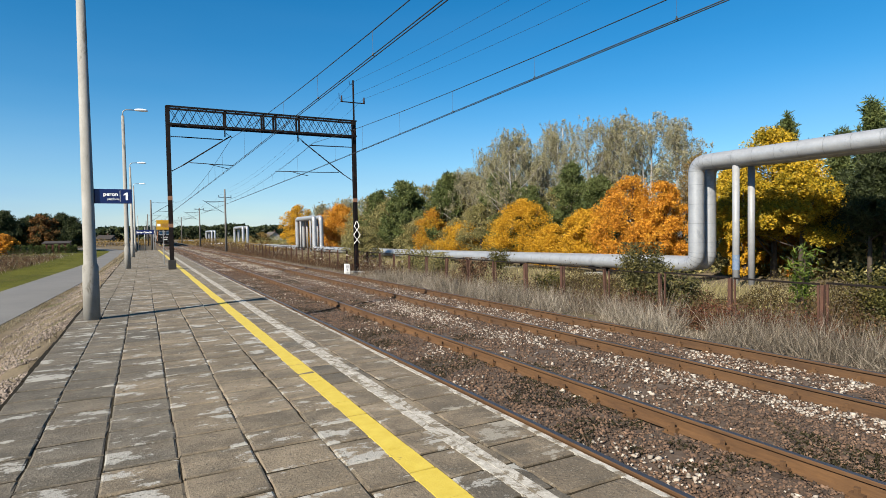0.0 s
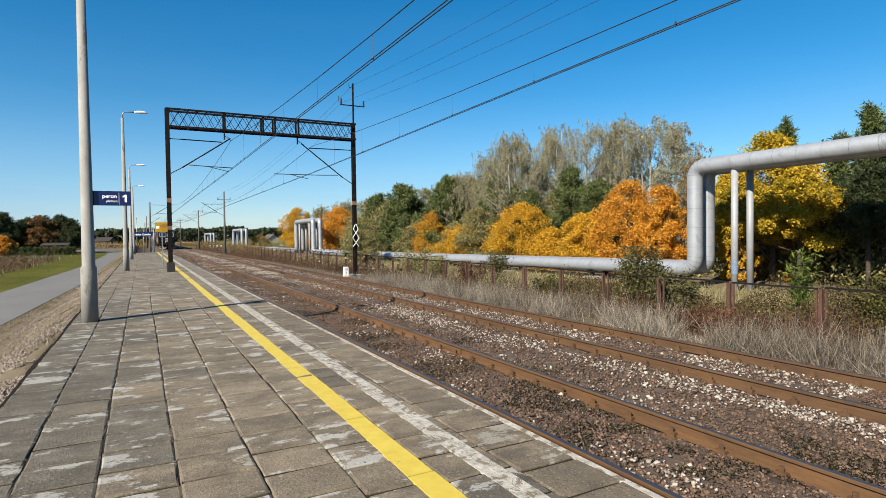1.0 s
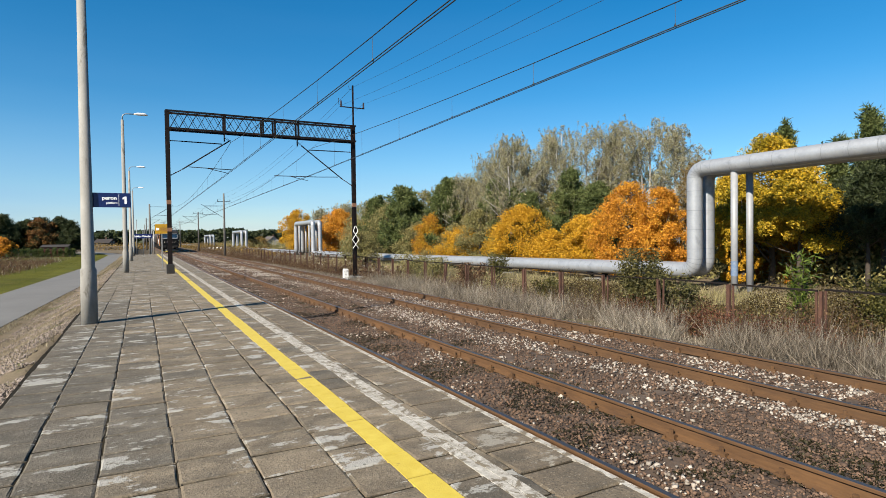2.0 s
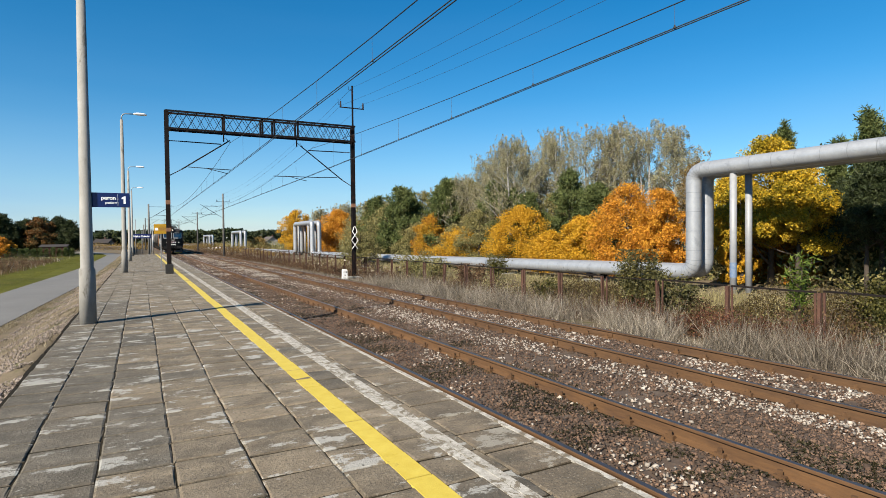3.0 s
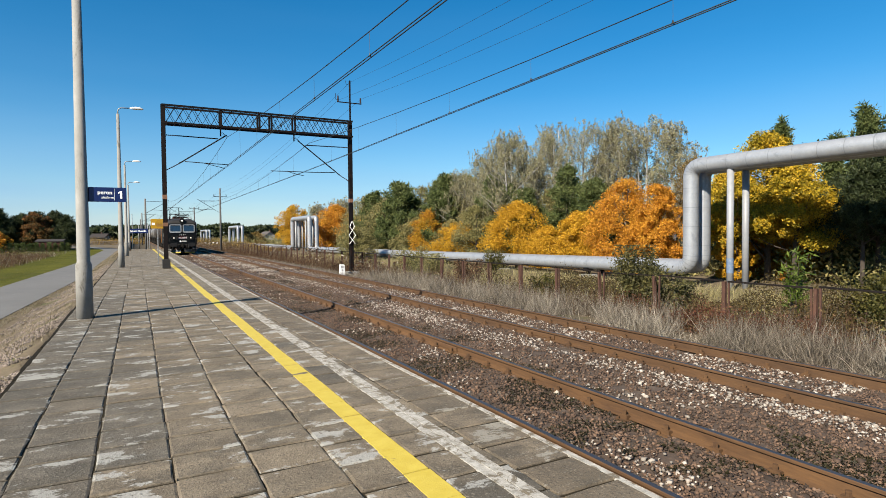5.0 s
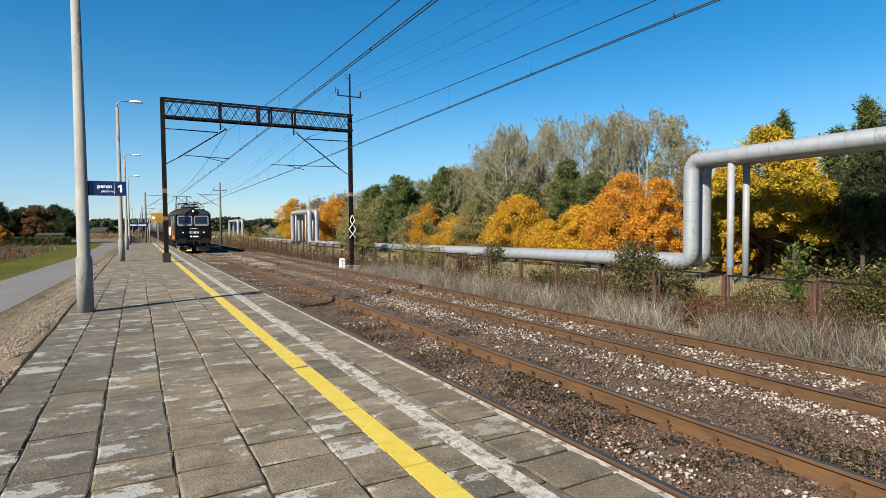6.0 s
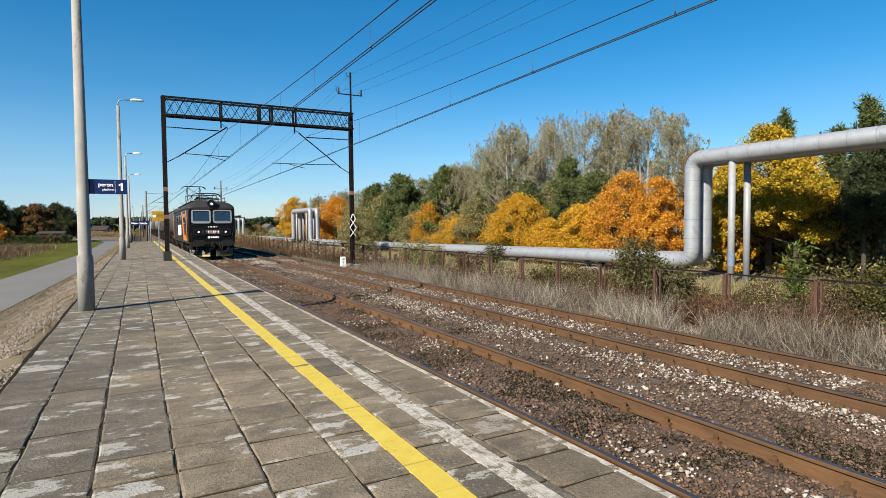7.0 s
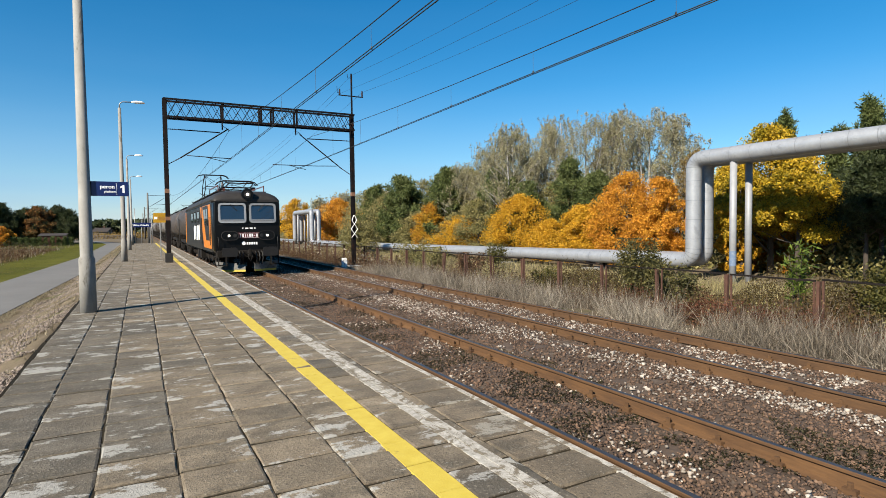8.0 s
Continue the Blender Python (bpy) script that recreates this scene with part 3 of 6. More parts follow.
def cantilever(g, x, side, z_top, z_low, reach, arm=2.95):
    """Tie rod, strut and steady arm on a column at x, reaching to one side."""
    s = side
    top = bmesh.new()
    bar(top, (x + s * .5, 0, z_top), (x + s * reach, 0, z_top - .02), 0.028, seg=8)
    part("tie_rod", top, STEEL_DARK, g)
    strut = bmesh.new()
    bar(strut, (x + s * .55, 0, z_low + .32), (x + s * (reach + .42), 0, z_top + .2), 0.032, seg=8)
    part("strut", strut, STEEL_DARK, g)
    steady = bmesh.new()
    tube(steady, [(x + s * .85, 0, z_low + .46), (x + s * 2.0, 0, z_low + .42), (x + s * arm, 0, z_low + .40)], .02, 6)
    tube(steady, [(x + s * (1.75 if arm < 3 else 3.6), 0, z_low + .42), (x + s * (2.3 if arm < 3 else 3.1), 0, z_low + .30), (x + s * (2.75 if arm < 3 else 2.6), 0, z_low + .2)], .016, 6)
    part("steady_arm", steady, STEEL_DARK, g)
    for a, b in (((x + s * .02, 0, z_top), (x + s * .5, 0, z_top)), ((x + s * .02, 0, z_low), (x + s * .55, 0, z_low + .32))):
        ins = bmesh.new()
        insulator(ins, a, b)
        bar(ins, a, b, .018, seg=6)
        part("insulator", ins, INSULATOR, g, "brown ceramic insulator")


INSULATOR = mat("insulator", (0.037, 0.0185, 0.0133), (0.0666, 0.0333, 0.0222), 4, 0.3)
ORANGE_BAND = mat("faded_orange_band", (0.207, 0.0962, 0.0518), (0.296, 0.148, 0.0814), 8, 0.8)


def gantry():
    g = thing("catenary_gantry", "dark rusty steel lattice gantry spanning both railway tracks", "gantry", pose(0, PORTAL_Y, 0))
    for x, z0 in ((1.27, 0.0), (10.93, -0.75)):
        bm = bmesh.new()
        for y in (-.11, .11):
            box(bm, x - .09, x + .09, y - .012, y + .012, z0, 8.12)
        for sx in (-1, 1):
            for y in (-.085, .085):
                box(bm, x + sx * .09 - .012, x + sx * .09 + .012, y - .03, y + .03, z0, 8.12)
        k = 0
        z = z0 + .3
        while z < 7.6:
            a, b = (-.11, .11) if k % 2 else (.11, -.11)
            bar(bm, (x - .08, a, z), (x - .08, b, z + .42), .03, .012)
            bar(bm, (x + .08, a, z), (x + .08, b, z + .42), .03, .012)
            z += .42
            k += 1
        part("column", bm, STEEL_DARK, g)
        part("band", boxes((x - .106, x + .106, -.126, .126, 3.45, 3.66)), ORANGE_BAND, g, "faded orange paint band")
    part("footing", boxes((1.09, 1.45, -.2, .2, 0, .46), bevel=.02), FOOTING, g, "dark painted concrete footing")
    part("footing", boxes((10.6, 11.3, -.4, .4, -.95, -.55), bevel=.02), POLE_CONC, g)
    part("band", boxes((1.164, 1.376, -.126, .126, 2.1, 2.28)), ORANGE_BAND, g)
    for z in (7.2, 8.06):
        for y in (-.3, .3):
            part("chord", boxes((1.2, 11.0, y - .045, y + .045, z - .045, z + .045)), STEEL_DARK, g)
    for y in (-.3, .3):
        for x0, x1, n in ((1.38, 3.88, 6), (3.98, 5.82, 4), (5.86, 6.44, 1), (6.48, 7.66, 3), (7.76, 10.82, 7)):
            lattice(g, x0, x1, 7.24, 8.02, y, n)
    for x in (3.93, 5.84, 6.46, 7.71):
        part("beam_frame", boxes((x - .045, x + .045, -.35, .35, 7.98, 8.02), (x - .045, x + .045, -.35, -.25, 7.2, 8.1), (x - .045, x + .045, .25, .35, 7.2, 8.1)), STEEL_DARK, g)
    for x in (3.93, 7.71):
        bm = boxes((x - .03, x + .03, -.03, .03, 6.75, 7.18))
        insulator(bm, (x + .05, 0, 6.95), (x + .35, 0, 6.72), .045)
        part("hanger", bm, STEEL_DARK, g)
    cantilever(g, 1.36, 1, 6.63, 4.9, 2.45)
    cantilever(g, 10.84, -1, 6.6, 4.68, 2.5, 4.4)
    bm = boxes((10.92, 11.0, -.04, .04, 8.1, 10.45), (10.2, 11.65, -.03, .03, 9.15, 9.2))
    part("mast_extension", bm, STEEL_DARK, g)
    for x, z in ((10.25, 9.22), (11.6, 9.22)):
        part("line_insulator", bar(bmesh.new(), (x, 0, z), (x, 0, z + .3), .055, .04, seg=10), INSULATOR, g, "dark line insulator")
    part("arcing_horn", tube(bmesh.new(), [(10.95, 0, 10.2), (10.75, 0, 10.2), (10.72, 0, 10.42)], .015, 5), STEEL_DARK, g)
    part("arcing_horn", tube(bmesh.new(), [(10.25, 0, 9.3), (10.12, 0, 9.3), (10.1, 0, 9.65)], .015, 5), STEEL_DARK, g)
    # white crossed marker on the column
    bm = bmesh.new()
    for s in (-1, 1):
        pts = [(10.93 + s * .17, -.19, 1.05), (10.93 - s * .2, -.19, 1.55), (10.93 + s * .14, -.19, 2.05), (10.93 + s * .02, -.19, 2.35)]
        for a, b in zip(pts, pts[1:]):
            bar(bm, (a[0], a[1] - .006 * s, a[2]), (b[0], b[1] - .006 * s, b[2]), .075, .012)
    part("zigzag_marker", bm, WHITE, g, "white zigzag marker strips")


FOOTING = mat("footing_paint", (0.00888, 0.00888, 0.00888), (0.0259, 0.0237, 0.0222), 6, 0.75, bump=0.3)
gantry()


def concrete_mast(x, y, top, side, label_tail, z0=-.7):
    """A pole with a cantilever further down the line."""
    g = thing("catenary_mast", "grey concrete catenary mast with a cantilever " + label_tail, "mast", pose(x, y, 0), "catenary masts")
    bm = bmesh.new()
    tube(bm, [(0, 0, z0), (0, 0, top)], [.17, .11], 10)
    part("pole", bm, MAST_CONC, g)
    cantilever(g, side * .1, side, 6.6, 4.9, 2.55)
    if top > 7.5:
        bm = boxes((-.9, .9, -.03, .03, 7.2, 7.27))
        for sx in (-.85, .85):
            bar(bm, (sx, 0, 7.27), (sx, 0, 7.55), .05, .04, seg=8)
        part("crossarm", bm, STEEL_DARK, g)
    return g


concrete_mast(1.2, 93, 7.0, 1, "at the platform end")
concrete_mast(10.9, 88.5, 8.45, -1, "beyond the far track")
concrete_mast(1.2, 152, 7.0, 1, "beside the far track bend")
concrete_mast(10.9, 131, 7.6, -1, "beyond the far track")
concrete_mast(10.9, 195, 7.6, -1, "beyond the far track")
concrete_mast(10.9, 262, 7.6, -1, "beyond the far track")
concrete_mast(1.2, 215, 7.0, 1, "beside the far track bend")
concrete_mast(1.0, -34, 7.0, 1, "behind the viewer")
concrete_mast(10.9, -34, 8.4, -1, "behind the viewer")


def overhead_line(ax, stagger):
    """Twin contact wires and a sagging carrier, hung from mast to mast and swinging from side to side."""
    w = thing("overhead_wire", "dark contact and carrier wires over the track", "overhead wire", group="overhead wires")
    posts = [-34, PORTAL_Y, 92, 152, 215, 290]
    for d in (-.035, .035):
        bm = bmesh.new()
        tube(bm, [(ax + s + d, y, RAIL_Z + 5.64) for y, s in zip(posts, stagger)], .011, 5)
        part("contact_wire", bm, WIRE, w)
    car, drop = bmesh.new(), bmesh.new()
    pts = []
    for (y0, s0), (y1, s1) in zip(zip(posts, stagger), zip(posts[1:], stagger[1:])):
        for i in range(16):
            t = i / 16
            z = 5.6 + 1.12 * (2 * t - 1) ** 2
            pts.append((ax + s0 + (s1 - s0) * t, y0 + (y1 - y0) * t, z))
            if i:
                bar(drop, pts[-1], (pts[-1][0], pts[-1][1], RAIL_Z + 5.65), .004, seg=4)
                bar(drop, (pts[-1][0], pts[-1][1], RAIL_Z + 5.65), (pts[-1][0], pts[-1][1], RAIL_Z + 5.71), .028, .012, seg=5)
    tube(car, pts, .011, 5)
    part("carrier_wire", car, WIRE, w)
    tagged(part("dropper_wires", drop, WIRE, w), kind="stuff")


overhead_line(AXIS_1, (-.16, -.14, -.36, .2, -.2, .2))
overhead_line(AXIS_2, (-.45, .4, .5, .2, -.2, .2))


def feeder_line(x, z, zfar):
    bm = bmesh.new()
    pts = []
    spans = [(-34, z), (PORTAL_Y, z), (88.5, zfar), (131, zfar), (195, zfar), (262, zfar)]
    for (y0, a), (y1, b) in zip(spans, spans[1:]):
        for i in range(12):
            t = i / 12
            pts.append((x, y0 + (y1 - y0) * t, a + (b - a) * t - (1.45 if y0 < 0 else .9) * 4 * t * (1 - t)))
    tube(bm, pts, .0055, 4)
    ob = part("feeder_wire", bm, WIRE)
    tagged(ob, "thin dark feeder wire strung between masts", "wire", "feeder wires")


feeder_line(10.25, 9.25, 7.55)
feeder_line(11.6, 9.45, 7.55)
feeder_line(10.96, 10.35, 8.4)


# ---- platform furniture ----
def lamp_post(x, y, h, arm):
    l = thing("lamp_post", "pale concrete lamp post with a curved arm on the platform" if arm else "pale concrete lamp post carrying a blue platform sign", "lamp post", pose(x, y, 0), "platform lamp posts")
    bm = bmesh.new()
    tube(bm, [(0, 0, -.05), (0, 0, 1.08), (0, 0, 1.14), (0, 0, h)], [.15, .145, .118, .07], 20)
    part("pole", bm, POLE_CONC, l)
    bm = bmesh.new()
    tube(bm, [(0, 0, h - .1), (0, 0, h + .15), (.05, 0, h + .26), (.16, 0, h + .32), (.62, 0, h + .34)], .028, 8)
    part("arm", bm, GALV, l)
    bm = bmesh.new()
    bmesh.ops.create_uvsphere(bm, u_segments=16, v_segments=8, radius=1, matrix=pose(.86, 0, h + .34) @ Matrix.Diagonal((.33, .14, .09, 1)))
    for v in bm.verts:
        v.co.z = max(v.co.z, h + .30)
    part("lamp_head", bm, WHITE, l, "white oval lamp head", smooth=True)


for lx, ly, lh in ((-0.95, 13.4, 7.95), (-0.72, 33.7, 7.95), (-0.73, 52.0, 7.3), (-0.72, 70, 7.1)):
    lamp_post(lx, ly, lh, ly > 20)


def letters(text, size, material, parent, m, name="lettering", bold=0.0):
    c = bpy.data.curves.new(name, "FONT")
    c.body, c.size, c.offset, c.extrude = text, size, bold, 0.001
    c.resolution_u = 3
    tmp = bpy.data.objects.new(name, c)
    me = bpy.data.meshes.new_from_object(tmp)
    bpy.data.objects.remove(tmp)
    me.materials.clear()
    me.materials.append(material)
    o = new(name, me)
    o.parent, o.matrix_basis = parent, m
    return o


FACE = (90, 0, 0)


def platform_sign():
    s = thing("platform_sign", "blue platform sign with white lettering on the lamp post", "sign", pose(-0.86, 13.4, 2.355))
    part("panel", boxes((.03, .69, -.02, .02, 0, .295), bevel=.004), BLUE, s)
    part("bracket", boxes((-.16, .06, -.012, .012, .03, .07), (-.16, .06, -.012, .012, .22, .26), (.0, .03, -.014, .014, .0, .295)), STEEL_DARK, s)
    letters("peron", .108, WHITE, s, pose(.18, -.022, .155, *FACE), bold=.0022)
    letters("platform", .062, WHITE, s, pose(.25, -.022, .07, *FACE), bold=.001)
    one = [(.578, .07), (.616, .07), (.616, .226), (.588, .226), (.543, .196), (.543, .164), (.578, .184)]
    part("lettering", extrude_profile(bmesh.new(), one, -.0235, -.019), WHITE, s)
    part("divider", boxes((.474, .480, -.0235, -.018, .03, .265)), WHITE, s)


platform_sign()


def warning_sign():
    s = thing("warning_sign", "yellow warning sign on a thin galvanised post", "sign", pose(1.09, 37.0, -.09))
    part("post", boxes((-.03, .03, -.03, .03, .0, 2.7), bevel=.006), GALV, s)
    part("panel", boxes((-.36, .36, -.055, -.033, 2.14, 2.70), bevel=.004), YSIGN, s)
    part("pictogram", boxes((-.30, -.14, -.062, -.054, 2.34, 2.48)), WHITE, s)
    bm = bmesh.new()
    for i, w in enumerate((.3, .42, .42, .38, .42, .3)):
        box(bm, .12 - w / 2, .12 + w / 2, -.059, -.054, 2.58 - .068 * i, 2.60 - .068 * i)
    part("writing", bm, ORANGE_BAND, s)


warning_sign()


def station_sign():
    s = thing("station_sign", "blue station name board on two posts", "sign", pose(0, 78, 0))
    for x in (-.8, 1.15):
        part("post", boxes((x - .04, x + .04, -.04, .04, -.6, 2.9)), GALV, s)
    part("panel", boxes((-.78, 1.25, -.065, -.04, 1.93, 2.47)), BLUE, s)
    letters("Nisko Osiedle", .3, WHITE, s, pose(-.7, -.067, 2.08, *FACE), bold=.008)


station_sign()


def kilometre_post():
    s = thing("kilometre_post", "small white concrete kilometre stone beside the far track", "kilometre post", pose(10.15, 30.6, 0))
    bm = bmesh.new()
    prof = [(-.15, -.8), (.15, -.8), (.13, -.12), (.09, -.08), (-.09, -.08), (-.13, -.12)]
    extrude_profile(bm, prof, -.09, .09)
    part("stone", bm, WHITE, s)
    letters("112", .14, BLACK, s, pose(-.105, -.094, -.27, *FACE), bold=.003)
    letters("6", .14, BLACK, s, pose(-.04, -.094, -.45, *FACE), bold=.003)


kilometre_post()


def far_platform_clutter():
    for x, y, h in ((1.5, 84, 3.0), (0.3, 96, 3.2), (-0.6, 104, 5.0), (-1.6, 118, 6.0), (2.0, 128, 4.0)):
        g = thing("post", "thin grey post beyond the platform end", "post", pose(x, y, 0), "far posts")
        bm = bmesh.new()
        tube(bm, [(0, 0, -.75), (0, 0, h)], [.07, .05], 8)
        part("shaft", bm, GALV, g)
        part("cap", boxes((-.09, .09, -.09, .09, h, h + .05)), GALV, g)


far_platform_clutter()


# ---- heating pipes ----
def pipe_run(x, path, r, name="pipe", bands=1.0, thing_parent=None):
    """A clad pipe along (y, z) corners with rounded elbows and joint bands."""
    pts = [Vector((x, path[0][0], path[0][1]))]
    for k in range(1, len(path) - 1):
        a, b, c = (Vector((x, *path[k + d])) for d in (-1, 0, 1))
        u, v = (a - b).normalized(), (c - b).normalized()
        ang = u.angle(v)
        if ang > 2.6:
            pts.append(b)
            continue
        rad = 0.62
        cut = min(rad / math.tan(ang / 2), (a - b).length * .49, (c - b).length * .49)
        p, q = b + u * cut, b + v * cut
        for i in range(7):
            t = i / 6
            pts.append(p * (1 - t) ** 2 + b * 2 * t * (1 - t) + q * t * t)
    pts.append(Vector((x, *path[-1])))
    bm = bmesh.new()
    tube(bm, pts, r, 28)
    part(name, bm, PIPE, thing_parent)
    rings = bmesh.new()
    for a, b in zip(pts, pts[1:]):
        d = b - a
        n = int(d.length / bands)
        for i in range(n + 1):
            c = a + d * ((i + .5) / (n + 1)) if n else a
            e = d.normalized() * .009
            if abs(c.y) < 130:
                tube(rings, [c - e, c + e], r + .004, 28, caps=False)
    tagged(part("cladding_band", rings, BAND, thing_parent), kind="stuff")


BAND = mat("cladding_band", (0.3, 0.32, 0.35), (0.41, 0.435, 0.47), 4, 0.45, metal=0.5)
SUPPORT = mat("support_paint", (0.28, 0.295, 0.32), (0.37, 0.385, 0.41), 4, 0.5, bump=0.05)
BLUE_SPRAY = mat("blue_spray_paint", (0.074, 0.163, 0.333), (0.259, 0.311, 0.385), 9, 0.7)


def pipes():
    for k, x in enumerate((PIPE_X, PIPE_X + 1.15)):
        p = thing("heating_pipe", "grey metal-clad heating pipe rising over a gap on posts", "pipe", group="heating pipes")
        s = 0.18 * k
        pipe_run(x, [(-70, 4.84), (18.75 + s, 4.84), (18.75 + s, -.20), (54, -.58), (89.2 + s, -.78), (89.2 + s, 4.25), (100.3 + s, 4.25), (100.3 + s, -.85),
                     (161.5 + s, -1.0), (161.5 + s, 3.75), (177.5 + s, 3.75), (177.5 + s, -1.1), (240 + s, -1.2), (240 + s, 3.3), (262, 3.3), (262, -1.3), (420, -1.6)], .37, thing_parent=p)
        for y, top in ((16.63, 4.5), (91.5, 3.92), (98, 3.92), (-4, 4.5), (-30, 4.5)):
            bm = bmesh.new()
            tube(bm, [(x, y, -1.5), (x, y, top)], .155 if y < 60 else .16, 14)
            part("post", bm, SUPPORT, p, "pale painted steel support post")
        for i in range(7):
            y = 26 + 9 * i
            z = -.2 - (y - 19) * .0105
            part("saddle", boxes((x - .3, x + .3, y - .18, y + .18, z - .5, z - .33), (x - .05, x + .05, y - .15, y + .15, z - .75, z - .45), bevel=.01), STEEL_DARK, p)
            part("plinth", boxes((x - .5, x + .5, y - .4, y + .4, z - 1.2, z - .7), bevel=.03), POLE_CONC, p)
    bm = bmesh.new()
    tube(bm, [(PIPE_X, 16.63, -.35), (PIPE_X, 16.63, .35)], .158, 14, caps=False)
    part("graffiti_patch", bm, BLUE_SPRAY, [o for o in bpy.data.objects if o.name == "heating_pipe"][0], "blue spray paint smear")


pipes()


# ---- fence ----
def fence():
    rng = random.Random(5)
    f = thing("fence", "rusty angle-iron fence along the tracks with leaning posts", "fence")
    post = boxes((-.034, .034, -.034, -.026, 0, 1.24), (-.034, -.026, -.034, .034, 0, 1.24), bevel=0)
    pme = part("fence_post", post, FENCE_RUST, f, m=pose(11.8, 4.1, -.75)).data
    frame_bm = bmesh.new()
    L = 1.785
    for y in (0, L):
        box(frame_bm, -.016, .016, y - .018, y + .018, 0.05, 1.185)
    box(frame_bm, -.013, .013, 0, L, .067, .093)
    fme = rme = None
    y = 4.285
    while y < 75:
        lean = rng.uniform(-1.5, 1.5) + (8 if rng.random() < .08 else 0)
        o = new("fence_post", pme)
        o.parent, o.matrix_basis = f, pose(11.78, y + 1.955, -.75, lean, rng.uniform(-2, 2), rng.uniform(-4, 4))
        if fme is None:
            o = part("fence_panel", frame_bm, FENCE_RUST, f)
            fme = o.data
        else:
            o = new("fence_panel", fme)
            o.parent = f
        o.matrix_basis = pose(11.82, y + .085, -.70 + rng.uniform(-.015, .015), rng.uniform(-.5, .5), rng.uniform(-1, 1), 0)
        if rme is None:
            r = part("top_rail", boxes((-.02, .02, -.02, L + .02, 1.185, 1.222)), FENCE_RAIL, f, "blackened steel top rail")
            rme = r.data
        else:
            r = new("top_rail", rme)
            r.parent = f
        r.matrix_basis = o.matrix_basis.copy()
        y += 1.955


fence()


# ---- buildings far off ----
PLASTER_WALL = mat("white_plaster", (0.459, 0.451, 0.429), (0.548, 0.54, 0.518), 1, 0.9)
ROOF = mat("dark_roof", (0.074, 0.0629, 0.0592), (0.126, 0.104, 0.0962), 3, 0.8)
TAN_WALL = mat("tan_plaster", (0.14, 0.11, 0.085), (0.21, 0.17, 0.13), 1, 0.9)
DARK_ROOF = mat("old_tile_roof", (0.03, 0.024, 0.022), (0.055, 0.043, 0.038), 3, 0.85)
RED_ROOF = mat("red_sheet", (0.118, 0.0222, 0.0185), (0.178, 0.037, 0.0296), 3, 0.7)
PANE = mat("window_glass", (0.0148, 0.0185, 0.0259), (0.0222, 0.0259, 0.037), 2, 0.06, gloss=1.0)


def house(x, y, z, w, d, hw, hr, turn, wall, roof, label):
    h = thing("house", label, "house", pose(x, y, z, 0, 0, turn))
    bm = bmesh.new()
    extrude_profile(bm, [(-w / 2, 0), (w / 2, 0), (w / 2, hw), (0, hr - .1), (-w / 2, hw)], -d / 2, d / 2)
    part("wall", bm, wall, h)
    bm = bmesh.new()
    e = .5
    for s in (-1, 1):
        prof = [(0, hr), (s * (w / 2 + e), hw - e * (hr - hw) / (w / 2)), (s * (w / 2 + e), hw - e * (hr - hw) / (w / 2) + .18), (0, hr + .2)]
        extrude_profile(bm, prof, -d / 2 - e, d / 2 + e)
    part("roof", bm, roof, h)
    part("chimney", boxes((w * .15, w * .15 + .5, -.3, .3, hw, hr + .9)), FENCE_RUST, h)
    for sx in (-.25, .25):
        win = part("window", boxes((sx * w - .55, sx * w + .55, -d / 2 - .05, -d / 2 + .05, 1.0, 2.3)), WHITE, h)
        part("pane", boxes((sx * w - .45, sx * w + .45, -d / 2 - .07, -d / 2 - .04, 1.1, 2.2)), PANE, win)


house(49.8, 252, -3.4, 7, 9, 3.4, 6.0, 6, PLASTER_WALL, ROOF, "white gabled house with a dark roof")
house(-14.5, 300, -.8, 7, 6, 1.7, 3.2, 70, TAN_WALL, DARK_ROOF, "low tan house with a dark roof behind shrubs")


def garden_shed():
    """A long low shed with a lean-to roof and plank doors."""
    h = thing("garden_shed", "long low dark red wooden shed among conifers", "shed", pose(-12.2, 109.6, -.95, 0, 0, -4))
    w = part("wall", boxes((-1.75, 1.75, -.9, .9, 0, 1.75)), RED_ROOF, h)
    for k in range(14):
        part("board", boxes((-1.74 + .25 * k, -1.51 + .25 * k, -.925, -.9, .05, 1.72)), RED_ROOF, w)
    bm = bmesh.new()
    prof = [(-1.1, 1.72), (1.1, 2.05), (1.1, 2.13), (-1.1, 1.80)]
    extrude_profile(bm, prof, -1.9, 1.9)
    bmesh.ops.transform(bm, matrix=pose(0, 0, 0, 0, 0, 90), verts=bm.verts)
    for v in bm.verts:
        v.co.x, v.co.y = -v.co.x, v.co.y
    bmesh.ops.recalc_face_normals(bm, faces=bm.faces)
    part("roof", bm, DARK_ROOF, h)


garden_shed()


def garden_fence():
    f = thing("garden_fence", "pale picket fence at the end of the lane", "fence")
    me = None
    for k in range(46):
        if me is None:
            o = part("picket", boxes((-.10, .10, -.02, .02, 0, 1.0), bevel=.01), GRAVEL, f)
            me = o.data
        else:
            o = new("picket", me)
            o.parent = f
        o.matrix_basis = pose(-13.5 + .34 * k, 172 + .1 * k, -.8)
    for z in (.3, .95):
        part("rail", boxes((-13.6, 2.0, 174.1, 174.16, z - .82, z - .75)), GRAVEL, f, m=pose(0, 0, 0))


garden_fence()


